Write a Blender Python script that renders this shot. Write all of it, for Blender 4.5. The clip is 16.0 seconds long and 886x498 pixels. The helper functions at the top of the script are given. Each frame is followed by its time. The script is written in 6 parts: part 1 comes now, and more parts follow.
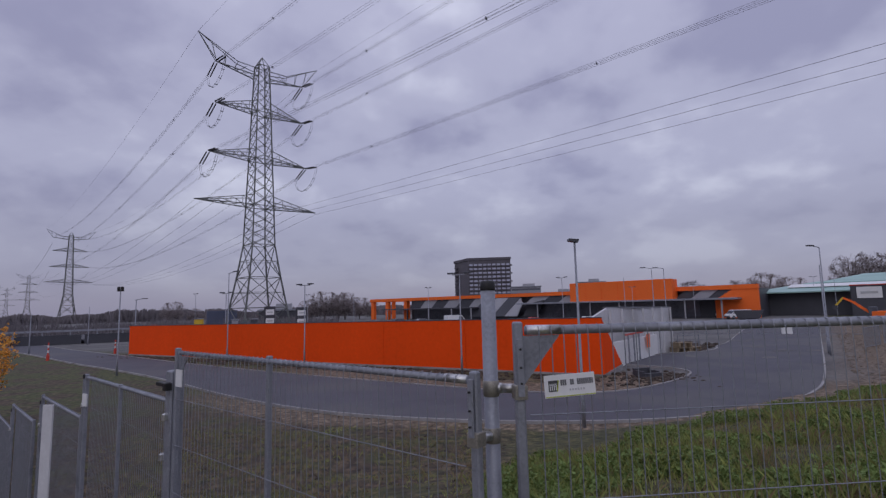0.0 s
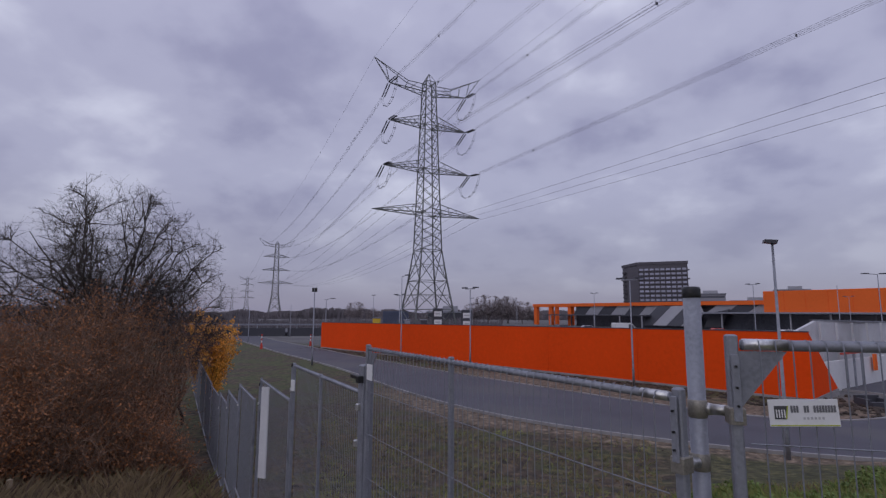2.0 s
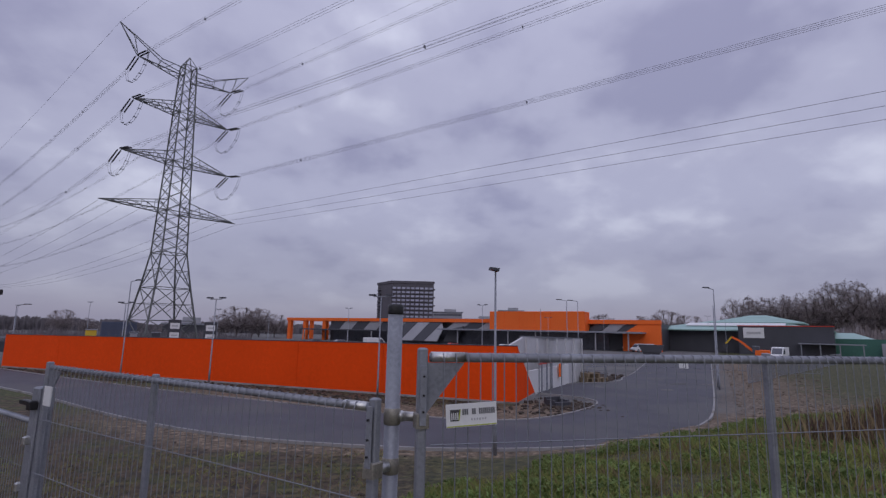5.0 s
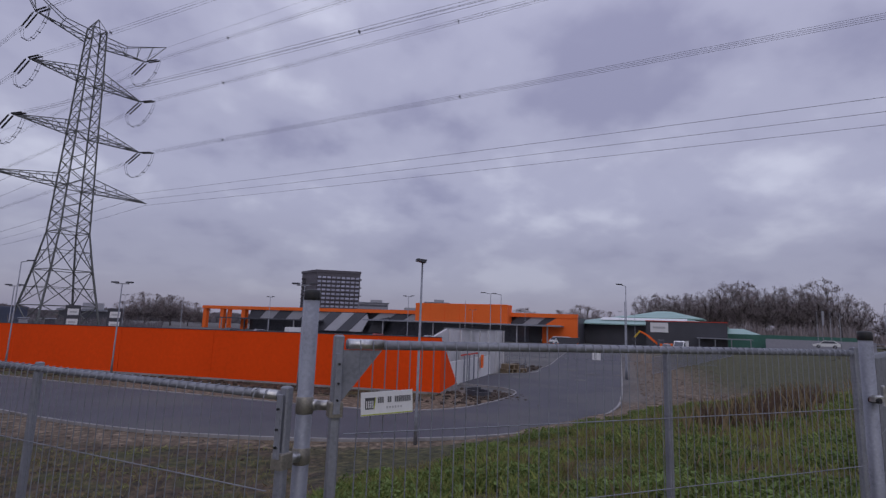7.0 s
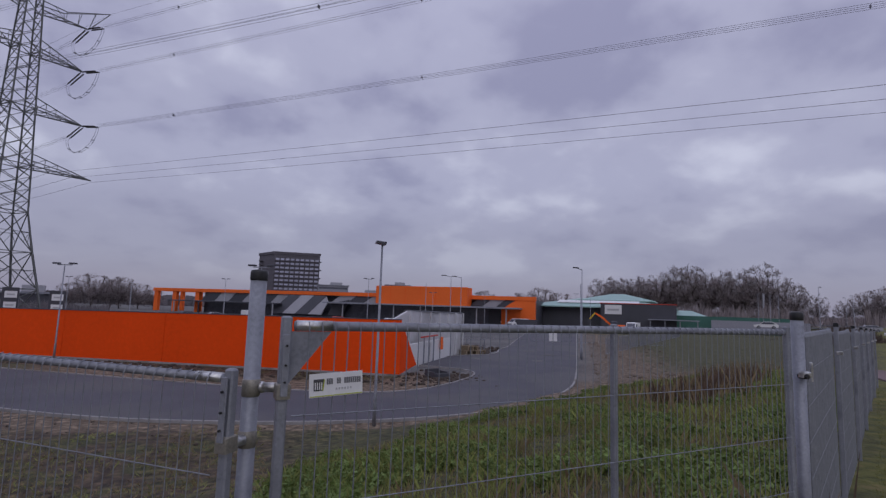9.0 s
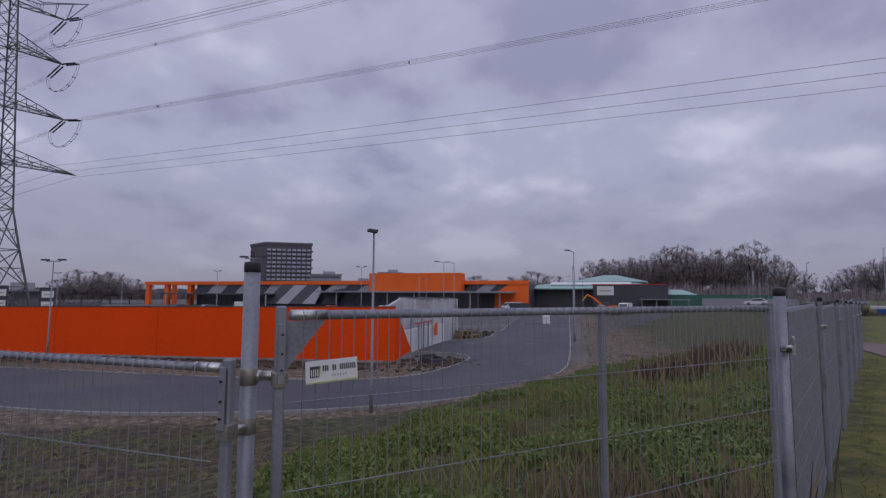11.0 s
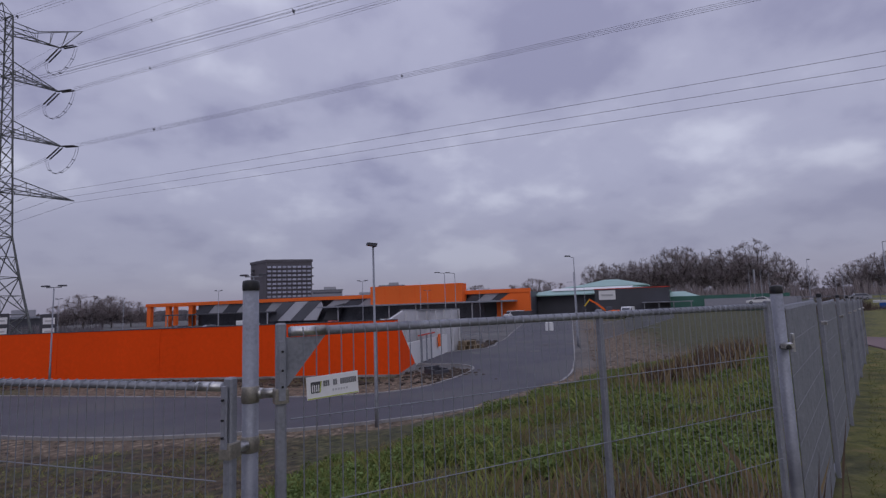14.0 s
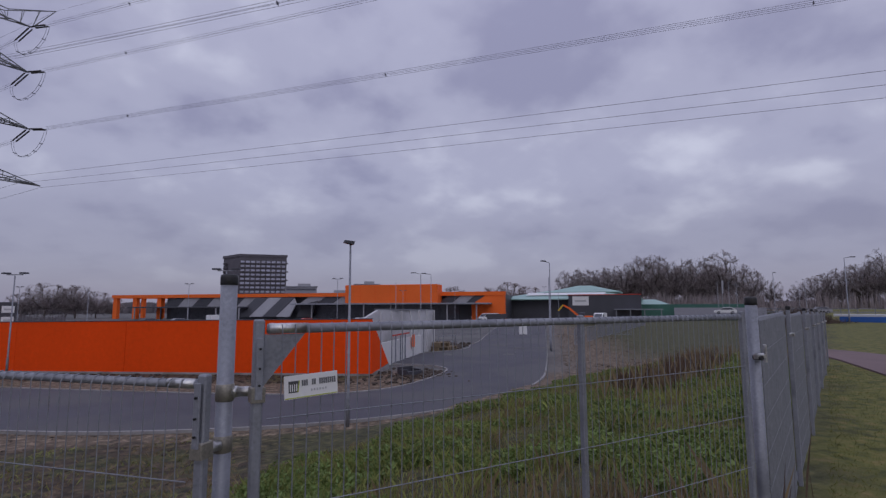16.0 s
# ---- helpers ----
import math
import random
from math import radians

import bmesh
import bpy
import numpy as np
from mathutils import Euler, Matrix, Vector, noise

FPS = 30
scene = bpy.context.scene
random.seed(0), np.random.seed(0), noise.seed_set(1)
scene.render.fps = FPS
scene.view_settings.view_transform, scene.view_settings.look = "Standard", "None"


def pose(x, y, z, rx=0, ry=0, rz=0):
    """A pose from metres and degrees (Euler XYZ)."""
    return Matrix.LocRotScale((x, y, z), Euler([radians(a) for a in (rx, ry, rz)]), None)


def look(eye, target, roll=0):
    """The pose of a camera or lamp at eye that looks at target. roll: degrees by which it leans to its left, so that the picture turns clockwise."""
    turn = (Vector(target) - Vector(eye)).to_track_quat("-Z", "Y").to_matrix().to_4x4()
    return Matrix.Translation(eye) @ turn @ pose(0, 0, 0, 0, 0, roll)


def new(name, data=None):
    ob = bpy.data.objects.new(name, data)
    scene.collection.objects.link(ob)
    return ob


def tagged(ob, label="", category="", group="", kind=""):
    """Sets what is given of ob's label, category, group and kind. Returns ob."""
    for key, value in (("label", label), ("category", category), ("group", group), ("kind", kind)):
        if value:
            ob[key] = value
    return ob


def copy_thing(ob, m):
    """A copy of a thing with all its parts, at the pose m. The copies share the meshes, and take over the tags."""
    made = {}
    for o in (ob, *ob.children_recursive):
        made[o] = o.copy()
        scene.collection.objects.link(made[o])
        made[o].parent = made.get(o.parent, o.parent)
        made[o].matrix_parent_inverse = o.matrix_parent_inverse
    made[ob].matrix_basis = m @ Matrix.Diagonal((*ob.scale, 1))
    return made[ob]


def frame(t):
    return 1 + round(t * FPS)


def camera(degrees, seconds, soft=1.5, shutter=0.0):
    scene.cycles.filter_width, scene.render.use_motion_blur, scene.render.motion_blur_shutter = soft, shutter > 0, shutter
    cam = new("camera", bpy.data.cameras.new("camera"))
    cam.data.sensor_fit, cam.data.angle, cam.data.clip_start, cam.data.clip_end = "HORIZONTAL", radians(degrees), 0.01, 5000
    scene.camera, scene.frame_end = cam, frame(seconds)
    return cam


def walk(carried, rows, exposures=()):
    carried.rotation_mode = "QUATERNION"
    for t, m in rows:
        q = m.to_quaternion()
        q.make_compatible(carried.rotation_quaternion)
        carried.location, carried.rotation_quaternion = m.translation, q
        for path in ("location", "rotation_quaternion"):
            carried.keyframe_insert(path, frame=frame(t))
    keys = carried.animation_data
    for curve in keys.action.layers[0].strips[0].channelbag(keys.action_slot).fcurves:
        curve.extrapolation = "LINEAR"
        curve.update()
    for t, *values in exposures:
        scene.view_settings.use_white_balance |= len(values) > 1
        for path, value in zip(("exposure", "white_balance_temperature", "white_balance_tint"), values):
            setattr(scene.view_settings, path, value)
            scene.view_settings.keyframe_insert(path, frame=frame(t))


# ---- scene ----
PATH = [
    (0, (0.009, 0.015, 1.629), (0.0, 2.002, 1.856), -1.4),
    (0.5, (-0.014, 0.032, 1.629), (-0.105, 2.016, 1.862), -1.8),
    (1, (-0.056, 0.036, 1.629), (-0.315, 2.005, 1.868), -1.3),
    (1.5, (-0.08, 0.039, 1.632), (-0.57, 1.963, 1.874), -0.3),
    (2, (-0.093, 0.051, 1.632), (-0.723, 1.933, 1.882), 0.3),
    (2.5, (-0.092, 0.077, 1.635), (-0.769, 1.941, 1.898), 0.4),
    (3, (-0.097, 0.092, 1.634), (-0.775, 1.954, 1.903), 0.7),
    (3.5, (-0.064, 0.092, 1.631), (-0.616, 1.993, 1.917), 0.7),
    (4, (-0.001, 0.075, 1.634), (-0.171, 2.045, 1.937), 0.7),
    (4.5, (0.043, 0.052, 1.634), (0.151, 2.024, 1.95), 0.9),
    (7, (0.101, 0.076, 1.619), (0.66, 1.975, 1.91), 2.0),
    (7.5, (0.113, 0.076, 1.619), (0.719, 1.962, 1.894), 1.9),
    (8, (0.125, 0.074, 1.619), (0.776, 1.947, 1.879), 1.8),
    (8.5, (0.127, 0.073, 1.617), (0.812, 1.935, 1.868), 1.9),
    (9, (0.141, 0.077, 1.614), (0.849, 1.933, 1.843), 1.9),
    (11.5, (0.131, 0.019, 1.614), (0.871, 1.869, 1.784), -0.3),
    (12, (0.128, 0.015, 1.617), (0.866, 1.865, 1.792), -0.9),
    (12.5, (0.134, 0.012, 1.616), (0.872, 1.862, 1.799), -1.3),
    (13, (0.135, 0.012, 1.615), (0.874, 1.861, 1.811), -1.7),
    (13.5, (0.138, 0.017, 1.614), (0.876, 1.864, 1.82), -2.1),
    (14, (0.143, -0.001, 1.613), (0.882, 1.844, 1.83), -2.0),
    (14.5, (0.158, 0.011, 1.607), (0.918, 1.847, 1.831), -2.1),
    (15, (0.142, 0.025, 1.612), (0.919, 1.854, 1.833), -1.7),
    (15.5, (0.132, 0.036, 1.614), (0.938, 1.853, 1.833), -0.9),
    (16, (0.121, 0.043, 1.615), (0.943, 1.852, 1.834), -0.2),
]
cam = camera(82.2, 16.0, 1.35)
walk(cam, [(t, look(eye, target, roll)) for t, eye, target, roll in PATH], ((0.0, 0.0), (3.0, -0.03), (4.5, 0.02), (7.0, -0.06), (9.0, -0.06), (12.5, -0.08), (16.0, -0.08)))

# ---- sky and light ----
world = bpy.data.worlds.new("overcast_sky")
scene.world = world
world.use_nodes = True
wn, wl = world.node_tree.nodes, world.node_tree.links
wn.clear()


def wnode(kind, **values):
    n = wn.new(kind)
    for k, v in values.items():
        n.inputs[k].default_value = v
    return n


def wmath(op, a, b=None):
    n = wn.new("ShaderNodeMath")
    n.operation = op
    for k, v in enumerate((a, b)):
        if v is None:
            continue
        if isinstance(v, (int, float)):
            n.inputs[k].default_value = v
        else:
            wl.new(v, n.inputs[k])
    return n.outputs[0]


def ramp(tree, fac, stops):
    n = tree.nodes.new("ShaderNodeValToRGB")
    n.color_ramp.interpolation = "EASE"
    e = n.color_ramp.elements
    while len(e) < len(stops):
        e.new(0.5)
    for k, (p, c) in enumerate(stops):
        e[k].position, e[k].color = p, (*c, 1)
    tree.links.new(fac, n.inputs[0])
    return n.outputs[0]


def wmix(kind, fac, a, b):
    n = wn.new("ShaderNodeMix")
    n.data_type, n.blend_type = "RGBA", kind
    for k, v in ((0, fac), (6, a), (7, b)):
        if isinstance(v, (int, float)):
            n.inputs[k].default_value = v
        elif isinstance(v, tuple):
            n.inputs[k].default_value = (*v, 1)
        else:
            wl.new(v, n.inputs[k])
    return n.outputs[2]


coord = wn.new("ShaderNodeTexCoord")
sep = wn.new("ShaderNodeSeparateXYZ")
wl.new(coord.outputs["Generated"], sep.inputs[0])
height = wmath("MAXIMUM", sep.outputs[2], 0.0)
flat = wmath("ADD", height, 0.40)
plane = wn.new("ShaderNodeCombineXYZ")
wl.new(wmath("DIVIDE", sep.outputs[0], flat), plane.inputs[0])
wl.new(wmath("DIVIDE", sep.outputs[1], flat), plane.inputs[1])
cloud_big = wnode("ShaderNodeTexNoise", Scale=1.7, Detail=4.5, Roughness=0.5, Distortion=0.1)
cloud_small = wnode("ShaderNodeTexNoise", Scale=4.2, Detail=5.0, Roughness=0.5, Distortion=0.1)
for n in (cloud_big, cloud_small):
    wl.new(plane.outputs[0], n.inputs["Vector"])
mass = wmath("ADD", wmath("MULTIPLY", cloud_big.outputs[0], 0.62), wmath("MULTIPLY", cloud_small.outputs[0], 0.38))
cloud = ramp(world.node_tree, mass, [(0.37, (0.270, 0.270, 0.408)), (0.50, (0.378, 0.381, 0.524)), (0.64, (0.555, 0.566, 0.705))])
haze = ramp(world.node_tree, height, [(0.0, (1, 1, 1)), (0.10, (0.55, 0.55, 0.55)), (0.26, (0, 0, 0))])
pale = wmix("MIX", haze, cloud, (0.250, 0.242, 0.346))
sky = wn.new("ShaderNodeTexSky")
sky.sky_type, sky.sun_disc = "NISHITA", False
sky.sun_elevation, sky.sun_rotation = radians(28), radians(200)
veil = wmix("MIX", 0.992, sky.outputs[0], pale)
# an overcast sky is brighter overhead than towards the horizon
zenith = wmath("ADD", 1.0, wmath("MULTIPLY", wmath("POWER", height, 2.5), 0.7))
back = wn.new("ShaderNodeBackground")
wl.new(veil, back.inputs[0])
wl.new(zenith, back.inputs[1])
wl.new(back.outputs[0], wn.new("ShaderNodeOutputWorld").inputs[0])

sun = new("sun", bpy.data.lights.new("sun", "SUN"))
sun.data.energy, sun.data.angle, sun.data.color = 0.3, radians(40), (1.0, 0.96, 0.92)
sun.matrix_world = look((-30, -80, 60), (0, 0, 0))

# ---- materials ----


def material(name, base, rough=0.7, metal=0.0, vary=0.25, scale=6.0, fine=60.0, bump=0.15, dirt=None, dirt_at=0.6, spread=0.0, spec=0.5):
    """A painted, metal or earthen surface with variation at two scales; dirt: a second colour in patches; spread: change from object to object."""
    m = bpy.data.materials.new(name)
    m.use_nodes = True
    t = m.node_tree
    n, l = t.nodes, t.links
    p = n["Principled BSDF"]
    p.inputs["Roughness"].default_value, p.inputs["Metallic"].default_value = rough, metal
    p.inputs["Specular IOR Level"].default_value = spec
    c = n.new("ShaderNodeTexCoord")
    noises = []
    for s, d in ((scale, 5.0), (fine, 3.0)):
        x = n.new("ShaderNodeTexNoise")
        x.inputs["Scale"].default_value, x.inputs["Detail"].default_value = s, d
        l.new(c.outputs["Object"], x.inputs["Vector"])
        noises.append(x.outputs[0])
    lo, hi = [tuple(min(1, ch * (1 + k * vary)) for ch in base) for k in (-1, 1)]
    mix = n.new("ShaderNodeMath")
    mix.operation = "MULTIPLY_ADD"
    l.new(noises[1], mix.inputs[0])
    mix.inputs[1].default_value = 0.45
    half = n.new("ShaderNodeMath")
    half.operation = "MULTIPLY"
    l.new(noises[0], half.inputs[0])
    half.inputs[1].default_value = 0.55
    l.new(half.outputs[0], mix.inputs[2])
    colour = ramp(t, mix.outputs[0], [(0.33, lo), (0.5, base), (0.67, hi)])
    if dirt:
        x = n.new("ShaderNodeTexNoise")
        x.inputs["Scale"].default_value, x.inputs["Detail"].default_value = scale * 0.37, 7.0
        l.new(c.outputs["Object"], x.inputs["Vector"])
        mask = ramp(t, x.outputs[0], [(dirt_at - 0.08, (0, 0, 0)), (dirt_at + 0.08, (1, 1, 1))])
        y = n.new("ShaderNodeMix")
        y.data_type = "RGBA"
        l.new(mask, y.inputs[0])
        l.new(colour, y.inputs[6])
        y.inputs[7].default_value = (*dirt, 1)
        colour = y.outputs[2]
    if spread:
        o = n.new("ShaderNodeObjectInfo")
        g = n.new("ShaderNodeNewGeometry")
        a = n.new("ShaderNodeMath")
        a.operation = "ADD"
        l.new(o.outputs["Random"], a.inputs[0])
        l.new(g.outputs["Random Per Island"], a.inputs[1])
        r = n.new("ShaderNodeMapRange")
        r.inputs[1].default_value, r.inputs[2].default_value = 0, 2
        r.inputs[3].default_value, r.inputs[4].default_value = 1 - spread, 1 + spread
        l.new(a.outputs[0], r.inputs[0])
        h = n.new("ShaderNodeHueSaturation")
        l.new(r.outputs[0], h.inputs["Value"])
        l.new(colour, h.inputs["Color"])
        colour = h.outputs[0]
    l.new(colour, p.inputs["Base Color"])
    if bump:
        b = n.new("ShaderNodeBump")
        b.inputs["Strength"].default_value = bump
        b.inputs["Distance"].default_value = 0.02
        l.new(mix.outputs[0], b.inputs["Height"])
        l.new(b.outputs[0], p.inputs["Normal"])
    return m


ASPHALT = material("asphalt", (0.073, 0.072, 0.088), 0.8, vary=0.2, scale=0.5, fine=25, bump=0.3, dirt=(0.092, 0.09, 0.097), dirt_at=0.54)
KERB = material("kerb_concrete", (0.30, 0.29, 0.29), 0.85, scale=1.5, fine=30, dirt=(0.20, 0.18, 0.16))
CONCRETE = material("concrete", (0.56, 0.56, 0.58), 0.8, vary=0.12, scale=0.8, fine=12, dirt=(0.44, 0.44, 0.45))
ORANGE = material("orange_boarding", (0.86, 0.075, 0.006), 0.75, spec=0.12, vary=0.07, scale=0.25, fine=4, bump=0.03)
ORANGE_CLAD = material("orange_cladding", (0.88, 0.16, 0.03), 0.6, spec=0.2, vary=0.06, scale=0.2, fine=3, bump=0.03)
GREY_CLAD = material("grey_cladding", (0.34, 0.34, 0.37), 0.5, vary=0.1, scale=0.3, fine=4, bump=0.03)
DARK_CLAD = material("dark_cladding", (0.058, 0.059, 0.072), 0.5, vary=0.15, scale=0.3, fine=4, bump=0.03)
GLASS_DARK = material("dark_glazing", (0.10, 0.105, 0.13), 0.12, vary=0.3, scale=0.3, fine=2, bump=0)
GALV = material("galvanised_steel", (0.27, 0.28, 0.315), 0.55, metal=0.4, vary=0.22, scale=7, fine=70, bump=0.08, dirt=(0.18, 0.187, 0.215), dirt_at=0.6)
GALV_PALE = material("new_galvanised_sleeve", (0.62, 0.62, 0.62), 0.3, metal=0.8, vary=0.3, scale=22, fine=120, bump=0.15, dirt=(0.3, 0.29, 0.27), dirt_at=0.58)
BAND = material("weathered_steel_band", (0.30, 0.28, 0.24), 0.5, metal=0.6, vary=0.25, scale=20, fine=120, bump=0.1)
WIRE = material("galvanised_wire", (0.232, 0.242, 0.27), 0.55, metal=0.35, vary=0.2, scale=12, fine=60, bump=0)
PYLON = material("lattice_steel", (0.135, 0.14, 0.135), 0.6, metal=0.3, vary=0.3, scale=0.4, fine=5, bump=0)
CABLE = material("conductor_cable", (0.15, 0.15, 0.18), 0.6, metal=0.2, vary=0.2, scale=0.2, fine=3, bump=0)
INSUL = material("insulator_porcelain", (0.03, 0.028, 0.03), 0.3, vary=0.3, scale=3, fine=20, bump=0)
BLACK = material("black_plastic_cap", (0.012, 0.012, 0.013), 0.45, vary=0.3, scale=20, fine=150)
WHITE = material("white_paint", (0.74, 0.74, 0.74), 0.5, vary=0.06, scale=3, fine=40, bump=0.03)
GREYSIGN = material("grey_print", (0.06, 0.06, 0.065), 0.5, vary=0.1, scale=20, fine=80, bump=0)
PALEPRINT = material("pale_grey_print", (0.45, 0.45, 0.46), 0.5, vary=0.1, scale=20, fine=80, bump=0)
LETTER = material("grey_letter_print", (0.16, 0.16, 0.17), 0.5, vary=0.1, scale=20, fine=80, bump=0)
LIME = material("lime_print", (0.42, 0.48, 0.05), 0.5, vary=0.1, scale=20, fine=80, bump=0)
RED = material("red_paint", (0.55, 0.05, 0.03), 0.5, vary=0.1, scale=3, fine=20, bump=0.02)
YELLOW = material("yellow_paint", (0.62, 0.42, 0.03), 0.5, vary=0.15, scale=3, fine=20, bump=0.02)
BLUE = material("blue_paint", (0.015, 0.09, 0.35), 0.45, vary=0.12, scale=0.5, fine=10, bump=0.02)
BLUE_GREY = material("blue_grey_steel", (0.085, 0.10, 0.155), 0.5, vary=0.15, scale=0.5, fine=8, bump=0.03)
GREEN_ROOF = material("pale_green_roof", (0.30, 0.46, 0.42), 0.5, vary=0.1, scale=0.2, fine=3, bump=0.03)
GREEN_BOARD = material("green_fabric", (0.05, 0.15, 0.115), 0.7, vary=0.15, scale=0.2, fine=3, bump=0.03)
TOWER = material("brown_brick_tower", (0.112, 0.103, 0.118), 0.8, vary=0.15, scale=0.08, fine=2, bump=0.02)
PALE_WALL = material("pale_concrete_storey", (0.30, 0.30, 0.34), 0.8, vary=0.1, scale=0.1, fine=2, bump=0.02)
BARK = material("bark", (0.058, 0.047, 0.040), 0.9, vary=0.35, scale=3, fine=30, bump=0.3)
TWIG = material("bare_twigs", (0.10, 0.072, 0.057), 0.9, vary=0.3, scale=1, fine=9, bump=0, spread=0.2)
THICKET_TWIG = material("brown_twigs", (0.215, 0.132, 0.086), 0.9, vary=0.35, scale=0.6, fine=6, bump=0, spread=0.3)
DARK_TWIG = material("dark_bare_twigs", (0.062, 0.052, 0.047), 0.9, vary=0.3, scale=1, fine=9, bump=0, spread=0.2)
# twigs of distant trees: base colour lightened to imitate haze
HAZED_TWIG = material("haze_paled_twigs", (0.27, 0.23, 0.23), 0.9, vary=0.3, scale=0.3, fine=3, bump=0, spread=0.2)
DEAD_LEAF = material("russet_leaves", (0.37, 0.152, 0.058), 0.8, vary=0.4, scale=0.5, fine=3, bump=0, spread=0.25)
# bark of distant trees, with distance haze put into its colour
HAZED_BARK = material("haze_paled_bark", (0.115, 0.098, 0.092), 0.9, vary=0.3, scale=1, fine=9, bump=0)
GOLD_LEAF = material("golden_leaves", (0.88, 0.43, 0.06), 0.7, vary=0.3, scale=0.8, fine=6, bump=0, spread=0.35)
GRASS = material("grass_blades", (0.185, 0.202, 0.056), 0.7, vary=0.45, scale=0.35, fine=3, bump=0, spread=0.45)
WEED = material("weed_leaves", (0.142, 0.200, 0.056), 0.65, vary=0.35, scale=0.6, fine=4, bump=0, spread=0.32, spec=0.3)
DRY = material("dry_stalks", (0.24, 0.175, 0.092), 0.8, vary=0.3, scale=0.5, fine=5, bump=0, spread=0.3)
TYRE = material("tyre_rubber", (0.02, 0.02, 0.02), 0.8, vary=0.2, scale=6, fine=40)
WOOD = material("pallet_wood", (0.26, 0.20, 0.13), 0.8, vary=0.3, scale=3, fine=40, bump=0.2)
PATH_RED = material("red_brown_asphalt", (0.17, 0.115, 0.115), 0.85, vary=0.15, scale=0.8, fine=25, bump=0.2)
BOARD = material("old_white_board", (0.62, 0.62, 0.63), 0.6, vary=0.08, scale=4, fine=40, bump=0.05, dirt=(0.33, 0.31, 0.27), dirt_at=0.66)

# ---- mesh building ----


class Shape:
    def __init__(self):
        self.v, self.f = [], []

    def add(self, vs, fs):
        k = len(self.v)
        self.v += [tuple(p) for p in vs]
        self.f += [tuple(k + q for q in f) for f in fs]
        return self

    def box(self, c, s, rz=0.0, bevel=0.0):
        """A box round c with the sizes s, turned about z; with bevelled upright and top edges where bevel is given."""
        x, y, z = s[0] / 2, s[1] / 2, s[2] / 2
        if bevel:
            b = bevel
            ring = [(-x + b, -y), (x - b, -y), (x, -y + b), (x, y - b), (x - b, y), (-x + b, y), (-x, y - b), (-x, -y + b)]
            k = 1 - 2 * b / max(2 * b + 1e-6, min(s[0], s[1]))
            lay = [(1, -z), (1, z - b), (max(k, 0.3), z)]
            p = [(a * q, d * q, h) for q, h in lay for a, d in ring]
            fs = [tuple(range(7, -1, -1)), tuple(range(16, 24))]
            fs += [(r * 8 + i, r * 8 + (i + 1) % 8, r * 8 + 8 + (i + 1) % 8, r * 8 + 8 + i) for r in (0, 1) for i in range(8)]
        else:
            p = [(a * x, d * y, h * z) for h in (-1, 1) for a, d in ((-1, -1), (1, -1), (1, 1), (-1, 1))]
            fs = [(3, 2, 1, 0), (4, 5, 6, 7), (0, 1, 5, 4), (1, 2, 6, 5), (2, 3, 7, 6), (3, 0, 4, 7)]
        co, si = math.cos(rz), math.sin(rz)
        return self.add([(c[0] + a * co - d * si, c[1] + a * si + d * co, c[2] + h) for a, d, h in p], fs)

    def tube(self, a, b, r0, r1=None, n=6, caps=True):
        a, b = Vector(a), Vector(b)
        r1 = r0 if r1 is None else r1
        w = (b - a).normalized()
        u = w.cross((0, 0, 1)) if abs(w.z) < 0.95 else w.cross((1, 0, 0))
        u.normalize()
        q = w.cross(u)
        ring = [(math.cos(2 * math.pi * i / n), math.sin(2 * math.pi * i / n)) for i in range(n)]
        vs = [c + (u * x + q * y) * r for c, r in ((a, r0), (b, r1)) for x, y in ring]
        fs = [(i, (i + 1) % n, n + (i + 1) % n, n + i) for i in range(n)]
        if caps:
            fs += [tuple(range(n - 1, -1, -1)), tuple(range(n, 2 * n))]
        return self.add(vs, fs)

    def beam(self, a, b, w, h=None):
        """A square bar from a to b."""
        a, b = Vector(a), Vector(b)
        h = w if h is None else h
        d = (b - a).normalized()
        u = d.cross((0, 0, 1)) if abs(d.z) < 0.95 else d.cross((0, 1, 0))
        u.normalize()
        q = u.cross(d)
        vs = [c + u * (x * w / 2) + q * (y * h / 2) for c in (a, b) for x, y in ((-1, -1), (1, -1), (1, 1), (-1, 1))]
        return self.add(vs, [(3, 2, 1, 0), (4, 5, 6, 7), (0, 1, 5, 4), (1, 2, 6, 5), (2, 3, 7, 6), (3, 0, 4, 7)])

    def prism(self, outline, depth_vec):
        """A flat outline pushed along a vector."""
        n, d = len(outline), Vector(depth_vec)
        vs = [Vector(p) for p in outline] + [Vector(p) + d for p in outline]
        return self.add(vs, [tuple(range(n - 1, -1, -1)), tuple(range(n, 2 * n))] + [(i, (i + 1) % n, n + (i + 1) % n, n + i) for i in range(n)])

    def mesh(self, name, mat, smooth=False):
        me = bpy.data.meshes.new(name)
        me.from_pydata(self.v, [], self.f)
        me.materials.append(mat)
        if smooth:
            me.polygons.foreach_set("use_smooth", [True] * len(me.polygons))
        me.validate()
        me.update()
        return me


def part(name, shape, mat, parent=None, label="", smooth=False):
    ob = new(name, shape.mesh(name, mat, smooth))
    ob.parent = parent
    return tagged(ob, label)


def thing(name, label, category, m=None, group="", kind=""):
    ob = new(name)
    ob.empty_display_size = 0.3
    ob.matrix_world = m if m is not None else Matrix()
    return tagged(ob, label, category, group, kind)


def solid(name, shape, mat, label, category, group="", kind="", smooth=False):
    return tagged(part(name, shape, mat, None, "", smooth), label, category, group, kind)


